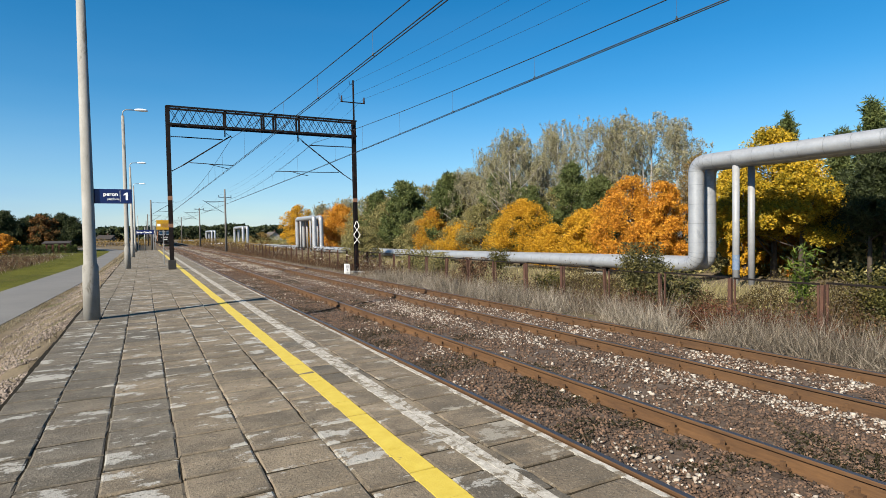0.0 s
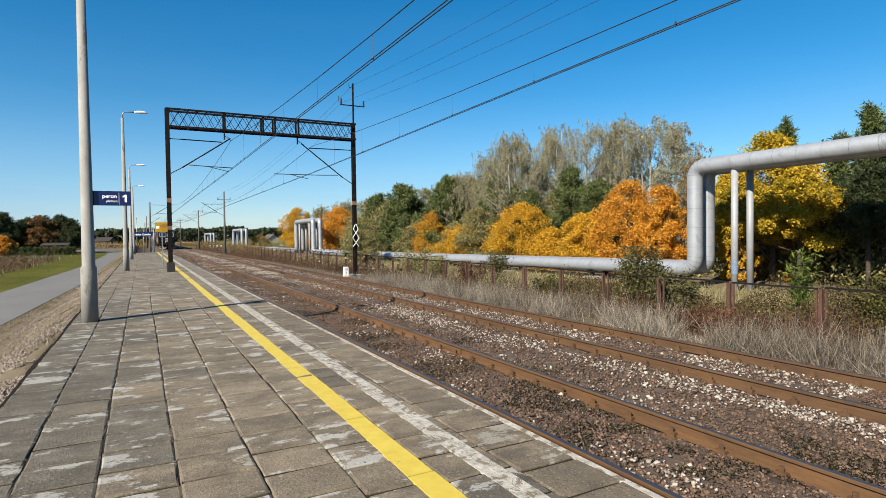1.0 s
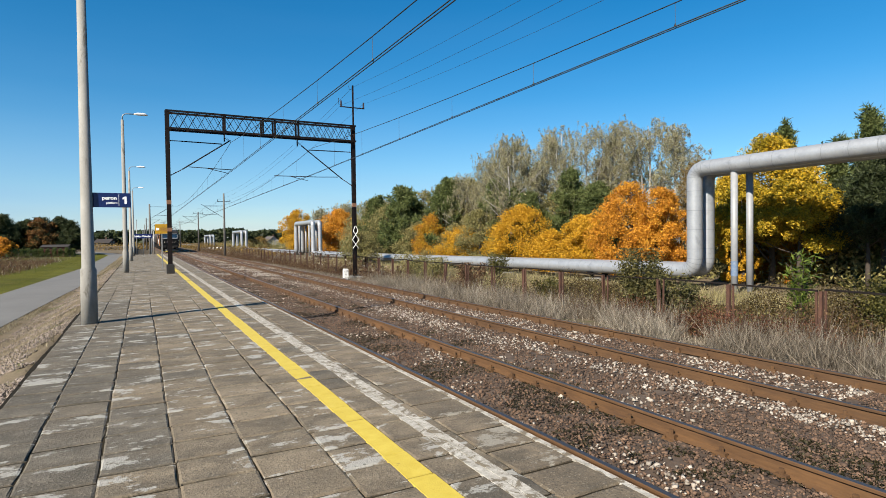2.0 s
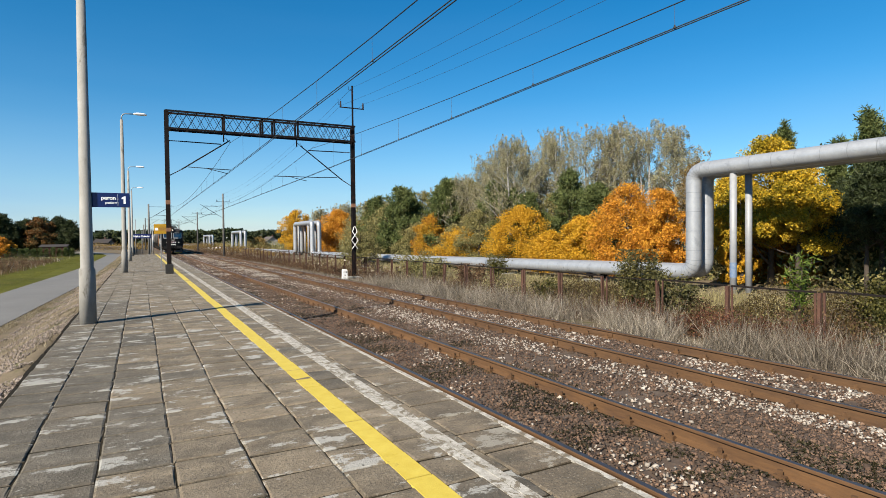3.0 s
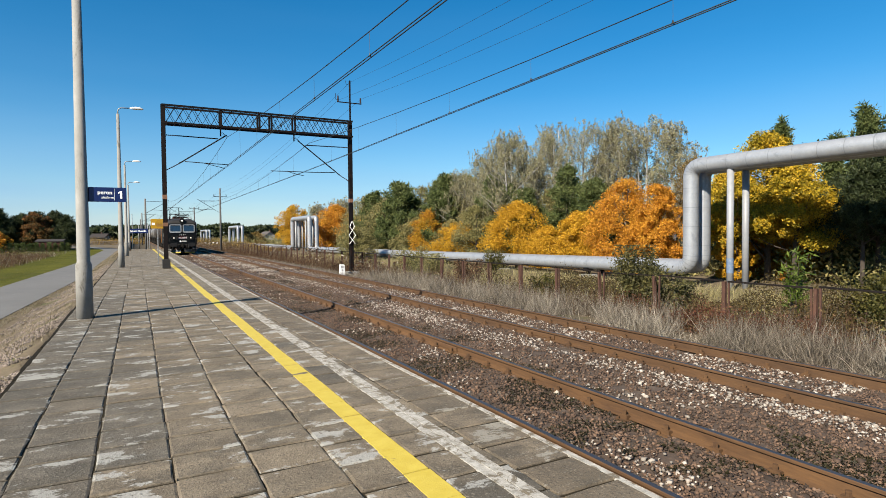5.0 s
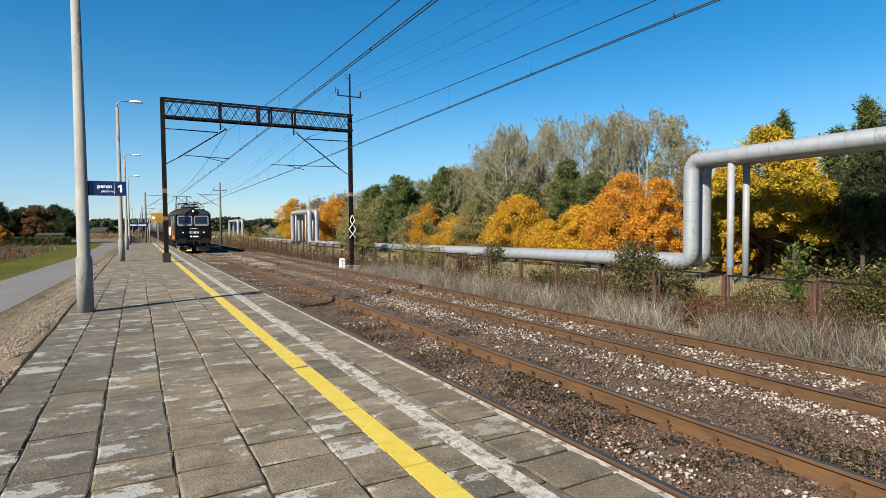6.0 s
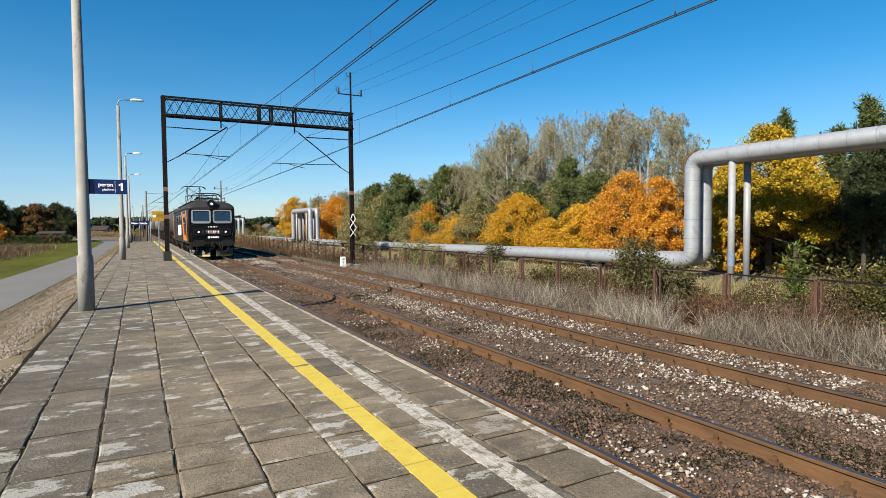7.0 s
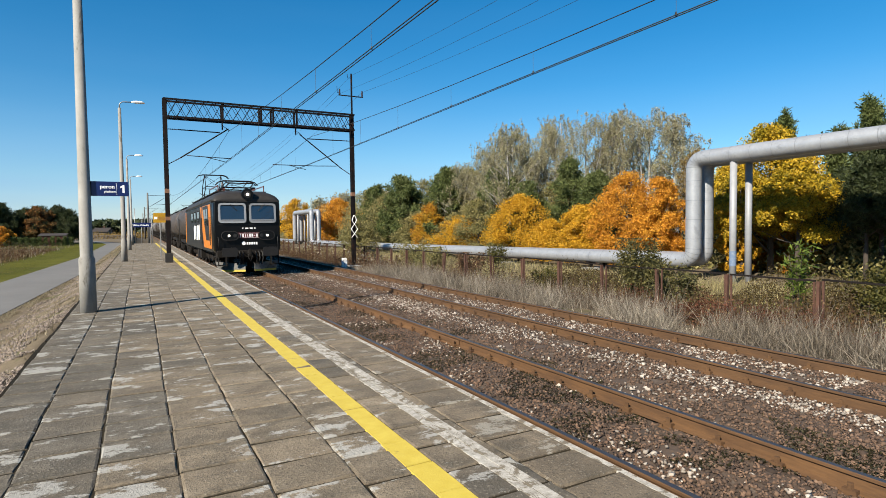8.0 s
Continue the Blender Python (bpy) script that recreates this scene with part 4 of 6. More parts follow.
def striped_barrier():
    b = thing("striped_barrier", "low black and white striped barrier beside the line", "barrier", pose(14.6, 152, ground_height(14.6, 152)))
    for k in range(3):
        part("post", boxes((1.5 * k - .05, 1.5 * k + .05, -.05, .05, -.1, .9)), GALV, b)
    for k in range(8):
        part("board", boxes((-.2 + .45 * k, .24 + .45 * k, -.09, -.055, .35, .95), bevel=.01), WHITE if k % 2 else BLACK, b)


striped_barrier()


# ---- train ----
LOCO_BLACK = mat("loco_black", (0.004, 0.004, 0.0045), (0.009, 0.009, 0.0095), 3, 0.28, bump=0.02, gloss=0.2)
LOCO_GREY = mat("loco_dark_grey", (0.013, 0.012, 0.012), (0.03, 0.028, 0.027), 3, 0.45, gloss=0.25)
LOCO_ROOF = mat("loco_roof", (0.026, 0.0235, 0.022), (0.05, 0.046, 0.043), 4, 0.55, bump=0.08, gloss=0.3)
ORANGE = mat("loco_orange", (0.72, 0.215, 0.012), (0.82, 0.265, 0.02), 3, 0.4)
UNDER = mat("underframe_dirt", (0.007, 0.0065, 0.006), (0.024, 0.02, 0.017), 5, 0.9, bump=0.3, gloss=0.2)
WHEEL = mat("wheel_steel", (0.0296, 0.0252, 0.0222), (0.074, 0.0629, 0.0555), 5, 0.6, metal=0.4)
FRAME_GREY = mat("window_frame_grey", (0.407, 0.414, 0.429), (0.488, 0.496, 0.503), 4, 0.4, metal=0.3)
PLATE_RED = mat("number_plate_red", (0.118, 0.00888, 0.0148), (0.148, 0.0118, 0.0192), 4, 0.4)
PLOUGH = mat("plough_grey", (0.06, 0.058, 0.055), (0.22, 0.22, 0.21), 5, 0.6, third=(0.06, 0.05, 0.042))
TANK = mat("tank_brown", (0.045, 0.034, 0.029), (0.108, 0.086, 0.074), 1.6, 0.6, bump=0.05, third=(0.024, 0.02, 0.017), stretch=(1, 2.2, .6))
TANK_GREY = mat("tank_grey", (0.15, 0.14, 0.132), (0.27, 0.255, 0.24), 1.6, 0.5, bump=0.05, third=(0.06, 0.055, 0.05), stretch=(1, 2.2, .6))
HOSE = mat("hose_rubber", (0.00888, 0.00888, 0.00888), (0.0185, 0.0185, 0.0185), 4, 0.7)
PINK_MARK = mat("roof_insulator_red", (0.133, 0.0333, 0.0222), (0.207, 0.0592, 0.037), 5, 0.4)
LAMP_ON = glow("lamp_lit", (1.0, 0.94, 0.80), 0.42)
WIND_GLASS = mat("windscreen_glass", (0.015, 0.02, 0.03), (0.02, 0.026, 0.04), 2, 0.04, gloss=1.0)
WIND_GLASS.node_tree.nodes["Principled BSDF"].inputs["IOR"].default_value = 1.6


def loft(bm, rings, cap0=True, cap1=True):
    vs = [[bm.verts.new(p) for p in ring] for ring in rings]
    for a, b in zip(vs, vs[1:]):
        for k in range(len(a) - 1):
            bm.faces.new((a[k], b[k], b[k + 1], a[k + 1])).smooth = True
        bm.faces.new((a[-1], b[-1], b[0], a[0]))
    if cap0:
        bm.faces.new(vs[0])
    if cap1:
        bm.faces.new(vs[-1][::-1])
    bmesh.ops.recalc_face_normals(bm, faces=bm.faces)
    return bm


def rounded(x0, x1, z0, z1, r, n=5):
    pts = []
    for cx, cz, a0 in ((x1 - r, z0 + r, -90), (x1 - r, z1 - r, 0), (x0 + r, z1 - r, 90), (x0 + r, z0 + r, 180)):
        for i in range(n):
            a = radians(a0 + 90 * i / (n - 1))
            pts.append((cx + r * math.cos(a), cz + r * math.sin(a)))
    return pts


def ring_frame(outer, inner, y0, y1):
    bm = bmesh.new()
    n = len(outer)
    vs = [[bm.verts.new((x, y, z)) for x, z in loop] for loop, y in ((outer, y1), (outer, y0), (inner, y0), (inner, y1))]
    for a, b in zip(vs, vs[1:]):
        for k in range(n):
            bm.faces.new((a[k], a[(k + 1) % n], b[(k + 1) % n], b[k]))
    bmesh.ops.recalc_face_normals(bm, faces=bm.faces)
    return bm


def plate(pts, y0, y1):
    bm = bmesh.new()
    extrude_profile(bm, pts, y0, y1)
    return bm


def side_plate(pts, x, t):
    """A flat plate on the side of a vehicle, pts as (y, z)."""
    bm = bmesh.new()
    a = [bm.verts.new((x, y, z)) for y, z in pts]
    b = [bm.verts.new((x - t, y, z)) for y, z in pts]
    n = len(pts)
    bm.faces.new(a)
    bm.faces.new(b[::-1])
    for i in range(n):
        bm.faces.new((a[i], a[(i + 1) % n], b[(i + 1) % n], b[i]))
    bmesh.ops.recalc_face_normals(bm, faces=bm.faces)
    return bm


def wheelset(parent, y, r, name="wheelset"):
    bm = bmesh.new()
    for s in (-1, 1):
        bar(bm, (s * .69, 0, 0), (s * .80, 0, 0), r, seg=24)
        bar(bm, (s * .655, 0, 0), (s * .69, 0, 0), r + .028, seg=24)
        for k in range(6):
            a = k * math.pi / 3
            bar(bm, (s * .81, .25 * r * math.cos(a), .25 * r * math.sin(a)), (s * .81, .78 * r * math.cos(a), .78 * r * math.sin(a)), .05, .06)
    bar(bm, (-1.0, 0, 0), (1.0, 0, 0), .085, seg=12)
    return part(name, bm, WHEEL, parent, m=pose(0, y, r))


def bogie(parent, y0, axles, r, xs=1.02):
    lo, hi = y0 + axles[0] - .75, y0 + axles[-1] + .75
    for s in (-1, 1):
        bm = bmesh.new()
        box(bm, s * xs - .06, s * xs + .06, lo, hi, r - .02, r + .26, bevel=.02)
        for a in axles:
            box(bm, s * xs - .1, s * xs + .13, y0 + a - .2, y0 + a + .2, r - .22, r + .2, bevel=.03)
            for d in (-.36, .36):
                bar(bm, (s * (xs + .06), y0 + a + d, r - .1), (s * (xs + .06), y0 + a + d, r + .3), .085, seg=10)
        for a, b in zip(axles, axles[1:]):
            box(bm, s * xs - .04, s * xs + .1, y0 + (a + b) / 2 - .3, y0 + (a + b) / 2 + .3, r - .28, r + .05, bevel=.02)
        part("bogie_frame", bm, UNDER, parent)


def pantograph(parent, y, raised):
    z0 = 4.02
    p = part("pantograph", boxes((-.75, .75, y - .95, y - .87, z0, z0 + .06), (-.75, .75, y + .87, y + .95, z0, z0 + .06), (-.75, -.68, y - .95, y + .95, z0, z0 + .06), (.68, .75, y - .95, y + .95, z0, z0 + .06)), STEEL_DARK, parent)
    top = 5.60 if raised else z0 + .42
    knee = (z0 + top) / 2 - .05 if raised else z0 + .2
    reach = 1.12 if raised else 1.5
    arms = bmesh.new()
    for s in (-1, 1):
        for d in (-1, 1):
            bar(arms, (s * .6, y + d * .35, z0 + .06), (s * .55, y + d * reach, knee), .028, seg=8)
            bar(arms, (s * .55, y + d * reach, knee), (s * .5, y + d * .12, top - .08), .024, seg=8)
            bar(arms, (-s * .55, y + d * reach, knee), (s * .5, y + d * .12, top - .08), .012, seg=6)
    for d in (-1, 1):
        bar(arms, (-.55, y + d * reach, knee), (.55, y + d * reach, knee), .022, seg=8)
    part("arms", arms, STEEL_DARK, p)
    head = bmesh.new()
    for d in (-.18, .18):
        tube(head, [(-1.0, y + d, top - .22), (-.85, y + d, top - .06), (-.62, y + d, top), (.62, y + d, top), (.85, y + d, top - .06), (1.0, y + d, top - .22)], .025, 6)
    bar(head, (-.5, y - .18, top - .06), (-.5, y + .18, top - .06), .02, seg=6)
    bar(head, (.5, y - .18, top - .06), (.5, y + .18, top - .06), .02, seg=6)
    part("collector_head", head, STEEL_DARK, p)
    for s in (-1, 1):
        for d in (-1, 1):
            ins = bmesh.new()
            insulator(ins, (s * .7, y + d * .9, z0 - .3), (s * .7, y + d * .9, z0), .085)
            part("insulator", ins, PINK_MARK, p, "reddish ceramic insulator")


LOCO_LEN = 16.9
LOCO_AXLES = [2.3, 4.2, 6.1, 10.8, 12.7, 14.6]


def locomotive():
    t = thing("locomotive", "black electric locomotive with orange door surrounds and lit headlamps", "locomotive")

    def low_ring(y, hw, z0=.95, top=3.27):
        return [(-hw + .1, y, z0), (-hw, y, z0 + .12), (-hw, y, 2.0), (-hw, y, top - .06), (-hw + .03, y, top), (hw - .03, y, top), (hw, y, top - .06), (hw, y, 2.0), (hw, y, z0 + .12), (hw - .1, y, z0)]
    secs = [(0, 1.40), (.03, 1.435), (.09, 1.46), (.2, 1.475), (LOCO_LEN - .2, 1.475), (LOCO_LEN - .09, 1.46), (LOCO_LEN - .03, 1.435), (LOCO_LEN, 1.40)]
    bm = bmesh.new()
    loft(bm, [low_ring(y, w) for y, w in secs])
    part("body", bm, LOCO_BLACK, t)

    def roof_ring(y, hw, rise):
        n = 14
        pts = []
        for i in range(n + 1):
            a = math.pi * i / n
            c, s = math.cos(a), math.sin(a)
            pts.append((-hw * (abs(c) ** .62) * (1 if c > 0 else -1), y, 3.272 + rise * s ** .8))
        return pts
    bm = bmesh.new()
    rs = [(-.02, 1.39, .10), (.03, 1.44, .2), (.14, 1.47, .33), (.34, 1.485, .44), (.75, 1.49, .53), (1.4, 1.49, .57)]
    rs = rs + [(LOCO_LEN - y, w, h) for y, w, h in rs[::-1]]
    loft(bm, [roof_ring(*r) for r in rs])
    part("roof", bm, LOCO_ROOF, t, "dark grey domed roof")
    part("roof_gutter", boxes((-1.5, -1.47, .4, LOCO_LEN - .4, 3.24, 3.285), (1.47, 1.5, .4, LOCO_LEN - .4, 3.24, 3.285)), LOCO_GREY, t)
    # windscreens
    for s in (-1, 1):
        x0, x1 = (.07, 1.26) if s > 0 else (-1.26, -.07)
        w = part("windscreen_frame", ring_frame(rounded(x0, x1, 2.3, 3.2, .14), rounded(x0 + .085, x1 - .085, 2.385, 3.115, .09), -.045, .02), FRAME_GREY, t, "pale grey windscreen frame")
        part("windscreen", plate(rounded(x0 + .07, x1 - .07, 2.37, 3.13, .09), -.02, .01), WIND_GLASS, w, "dark reflective windscreen")
        for pane in (w, w.children[0]):
            for v in pane.data.vertices:
                v.co.y += (v.co.z - 2.75) * 0.06 - 0.01 if pane is w else (v.co.z - 2.75) * 0.10 - 0.012
        # pale strip across the foot of the pane
        part("blind", boxes((x0 + .1, x1 - .1, -.085, -.078, 2.40, 2.46)), FRAME_GREY, w)
        bm = bmesh.new()
        bar(bm, (s * .75, -.055, 3.15), (s * .45, -.055, 2.85), .012, seg=6)
        part("wiper", bm, HOSE, w)
    # headlamps
    bm = bmesh.new()
    bar(bm, (0, -.12, 3.60), (0, .45, 3.60), .26, seg=20)
    hl = part("headlamp_housing", bm, LOCO_BLACK, t, smooth=False)
    bm = bmesh.new()
    bar(bm, (0, -.135, 3.60), (0, -.115, 3.60), .075, seg=16)
    part("headlamp", bm, LAMP_ON, hl, "lit upper headlamp")
    circle = [[(r * math.cos(2 * math.pi * k / 20), 3.60 + r * math.sin(2 * math.pi * k / 20)) for k in range(20)] for r in (.15, .11)]
    part("headlamp_rim", ring_frame(circle[0], circle[1], -.145, -.115), LOCO_ROOF, hl, "dull metal lamp rim")
    bm = bmesh.new()
    bar(bm, (.38, .05, 3.46), (.38, .4, 3.46), .1, seg=12)
    part("horn", bm, LOCO_ROOF, t)
    for s in (-1, 1):
        bm = plate(rounded(*((.44, 1.16) if s > 0 else (-1.16, -.44)), 1.53, 1.93, .19), -.11, .03)
        pod = part("lamp_pod", bm, LOCO_BLACK, t)
        o_, i_ = ((.43, 1.17), (.455, 1.145)) if s > 0 else ((-1.17, -.43), (-1.145, -.455))
        part("pod_rim", ring_frame(rounded(*o_, 1.52, 1.94, .195), rounded(*i_, 1.545, 1.915, .18), -.125, -.1), LOCO_ROOF, pod)
        for x, m_, nm in ((s * .84, LAMP_ON, "headlamp"), (s * .58, PLATE_RED, "tail_lamp")):
            bm = bmesh.new()
            bar(bm, (x, -.125, 1.73), (x, -.105, 1.73), .06 if nm == "headlamp" else .08, seg=16)
            part(nm, bm, m_ if nm == "headlamp" else HOSE, pod, "lit white headlamp" if nm == "headlamp" else "")
    pl = part("number_plate", boxes((-.42, .5, -.03, .01, 1.60, 1.86), bevel=.006), PLATE_RED, t, "dark red number plate with pale bars")
    bm = boxes((-.40, .48, -.036, -.029, 1.625, 1.633), (-.40, .48, -.036, -.029, 1.827, 1.835))
    for i in range(8):
        x = -.33 + .102 * i
        box(bm, x - (.035 if i not in (0, 2, 3) else .014), x + (.035 if i not in (0, 2, 3) else .014), -.036, -.029, 1.665 if i != 6 else 1.715, 1.8 if i != 6 else 1.74)
    part("number_bars", bm, WHITE, pl)
    bm = bmesh.new()
    for i, w in enumerate((.05, .13, .13, .05)):
        x = (-.25, -.12, .08, .28)[i]
        box(bm, x, x + w, -.016, -.004, 2.03, 2.09)
    part("small_writing", bm, WHITE, t, "small pale bars of writing")
    bm = bmesh.new()
    bar(bm, (-.2, -.016, 1.37), (-.2, .0, 1.37), .085, seg=14)
    for i in range(5):
        box(bm, -.07 + .1 * i, .0 + .1 * i, -.016, -.004, 1.31, 1.42)
    part("logo", bm, WHITE, t, "white maker's emblem as plain shapes")
    part("trim_line", boxes((-1.3, 1.3, -.012, .01, 2.22, 2.24)), LOCO_GREY, t)
    # buffer beam, buffers, coupling
    part("buffer_beam", boxes((-1.36, 1.36, -.10, .5, .74, 1.06), bevel=.02), UNDER, t)
    for s in (-1, 1):
        bm = bmesh.new()
        bar(bm, (s * .88, -.12, .98), (s * .88, -.5, .98), .13, seg=14)
        b = part("buffer", bm, UNDER, t)
        part("buffer_head", plate(rounded(s * .88 - .33, s * .88 + .33, .79, 1.2, .1), -.56, -.5), LOCO_GREY, b)
        bm = bmesh.new()
        tube(bm, [(s * 1.30, -.06, 1.15), (s * 1.30, -.14, 1.2), (s * 1.30, -.14, 1.62), (s * 1.30, -.02, 1.68)], .016, 6)
        part("handrail", bm, LOCO_GREY, t)
        for i, x in enumerate((.28, .42, .56)):
            bm = bmesh.new()
            tube(bm, [(s * x, -.1, 1.0), (s * x, -.32, .95), (s * (x + .03), -.36, .7), (s * (x - .02), -.3, .42), (s * (x - .1), -.2, .5)], .026, 7)
            part("brake_hose", bm, HOSE if i else LOCO_GREY, t)
        part("step", boxes((s * 1.15 - .2, s * 1.15 + .2, -.3, .05, .38, .42), (s * 1.15 - .18, s * 1.15 - .15, -.25, 0, .4, .8), (s * 1.15 + .15, s * 1.15 + .18, -.25, 0, .4, .8)), UNDER, t)
        # plough blades below the beam
        bm = bmesh.new()
        a = [(s * 1.40, .25, .56), (s * .2, -.28, .44), (s * .2, -.34, .10), (s * 1.28, .15, .10)]
        f0 = [bm.verts.new(p) for p in a]
        f1 = [bm.verts.new((p[0], p[1] + .05, p[2])) for p in a]
        bm.faces.new(f0)
        bm.faces.new(f1[::-1])
        for i in range(4):
            bm.faces.new((f0[i], f0[(i + 1) % 4], f1[(i + 1) % 4], f1[i]))
        bmesh.ops.recalc_face_normals(bm, faces=bm.faces)
        part("plough_blade", bm, PLOUGH, t, "dirty pale grey snow plough blade")
        bm = bmesh.new()
        bar(bm, (s * .2, -.36, .14), (s * 1.25, .12, .14), .02, .09)
        part("plough_edge", bm, YELLOW, t, "yellow painted plough edge")
    bm = boxes((-.06, .06, -.45, 0, .92, 1.04), (-.06, .06, -.5, -.4, .85, 1.12), bevel=.015)
    tube(bm, [(0, -.42, .95), (-.1, -.48, .8), (0, -.5, .55), (.1, -.48, .8), (0, -.42, .95)], .03, 6)
    part("coupling_hook", bm, UNDER, t)
    # sides
    for s in (-1, 1):
        x = s * 1.476
        sp = lambda pts, k, d=.012: side_plate(pts, x + s * .012 * k, s * d)
        part("side_panel", sp([(.5, .98), (LOCO_LEN - .5, .98), (LOCO_LEN - .5, 3.2), (.5, 3.2)], 0.4), LOCO_GREY, t, "dark grey body side")
        part("door_surround", sp([(.7, 1.12), (4.1, 1.12), (5.9, 3.19), (1.05, 3.19)], 1.2), ORANGE, t, "bright orange door surround")
        door = part("cab_door", sp([(1.4, 1.5), (2.9, 1.5), (4.5, 3.16), (2.0, 3.16)], 2.2), LOCO_GREY, t)
        part("door_window", sp([(1.95, 2.2), (2.4, 2.2), (2.75, 3.0), (2.15, 3.0)], 3.0), WIND_GLASS, door)
        part("door_window", sp([(2.6, 2.2), (3.35, 2.2), (4.05, 3.0), (3.0, 3.0)], 3.0), WIND_GLASS, door)
        part("side_stripe", sp([(LOCO_LEN - .9, 1.1), (LOCO_LEN - .5, 1.1), (LOCO_LEN - .5, 3.19), (LOCO_LEN - .9, 3.19)], 1.2), ORANGE, t, "orange end stripe")
        for i in range(3):
            y = 6.4 + 2.0 * i
            w = part("side_window", sp([(y, 2.4), (y + 1.1, 2.4), (y + 1.1, 3.05), (y, 3.05)], 1.4), UNDER, t)
            part("pane", sp([(y + .08, 2.47), (y + 1.02, 2.47), (y + 1.02, 2.98), (y + .08, 2.98)], 2.3), WIND_GLASS, w)
        part("side_lettering", sp([(6.4, 1.5), (7.05, 1.4), (7.15, 2.2), (6.5, 2.3)], 1.4), WHITE, t)
        for i in range(3):
            y = 7.4 + .95 * i
            part("side_lettering", sp([(y, 1.45), (y + .55, 1.4), (y + .7, 2.2), (y + .15, 2.25)], 1.4), WHITE, t)
        for y in (.6, 4.6):
            part("grab_rail", bar(bmesh.new(), (x + s * .07, y, 1.3), (x + s * .07, y, 2.6), .016, seg=6), LOCO_GREY, t)
        part("cab_steps", boxes((s * 1.25 - .12, s * 1.25 + .18, 1.3, 1.9, .35, .38), (s * 1.25 - .12, s * 1.25 + .18, 1.3, 1.9, .68, .71), (s * 1.25 + .1, s * 1.25 + .13, 1.28, 1.31, .35, 1.0), (s * 1.25 + .1, s * 1.25 + .13, 1.89, 1.92, .35, 1.0)), UNDER, t)
        for y0, y1 in ((7.3, 8.3), (8.45, 9.6)):
            part("equipment_box", boxes((s * 1.05 - .3, s * 1.05 + .3, y0, y1, .4, .96), bevel=.02), UNDER, t)
    part("underframe", boxes((-1.2, 1.2, .3, LOCO_LEN - .3, .8, .96)), UNDER, t)
    # roof equipment
    for y, up in ((3.1, False), (13.3, True)):
        pantograph(t, y, up)
    for s in (-1, 1):
        part("roof_walkway", boxes((s * .95 - .2, s * .95 + .2, 1.5, LOCO_LEN - 1.5, 3.80, 3.84)), LOCO_ROOF, t)
        part("roof_rail", boxes((s * 1.05 - .02, s * 1.05 + .02, 1.6, 5.2, 4.08, 4.12), (s * 1.05 - .02, s * 1.05 + .02, 1.6, 1.64, 3.8, 4.1), (s * 1.05 - .02, s * 1.05 + .02, 5.16, 5.2, 3.8, 4.1)), PINK_MARK, t)
    for y, l in ((5.8, 1.4), (7.6, 1.8), (9.8, 1.4)):
        part("roof_box", boxes((-.6, .6, y, y + l, 3.78, 4.08), bevel=.05), LOCO_ROOF, t)
    bm = bmesh.new()
    bar(bm, (.15, 4.0, 4.2), (.15, 12.6, 4.2), .025, seg=6)
    part("busbar", bm, STEEL_DARK, t)
    for y in (5.4, 7.3, 9.5, 11.6):
        bm = bmesh.new()
        insulator(bm, (.15, y, 3.82), (.15, y, 4.18), .08)
        part("insulator", bm, PINK_MARK, t)
    bogie(t, 0, LOCO_AXLES[:3], .625)
    bogie(t, 0, LOCO_AXLES[3:], .625)
    return t, [(wheelset(t, y, .625), y, .625) for y in LOCO_AXLES]


WAGON_AXLES = [1.9, 3.7, 9.1, 10.9]
WAGON_LEN = 12.8


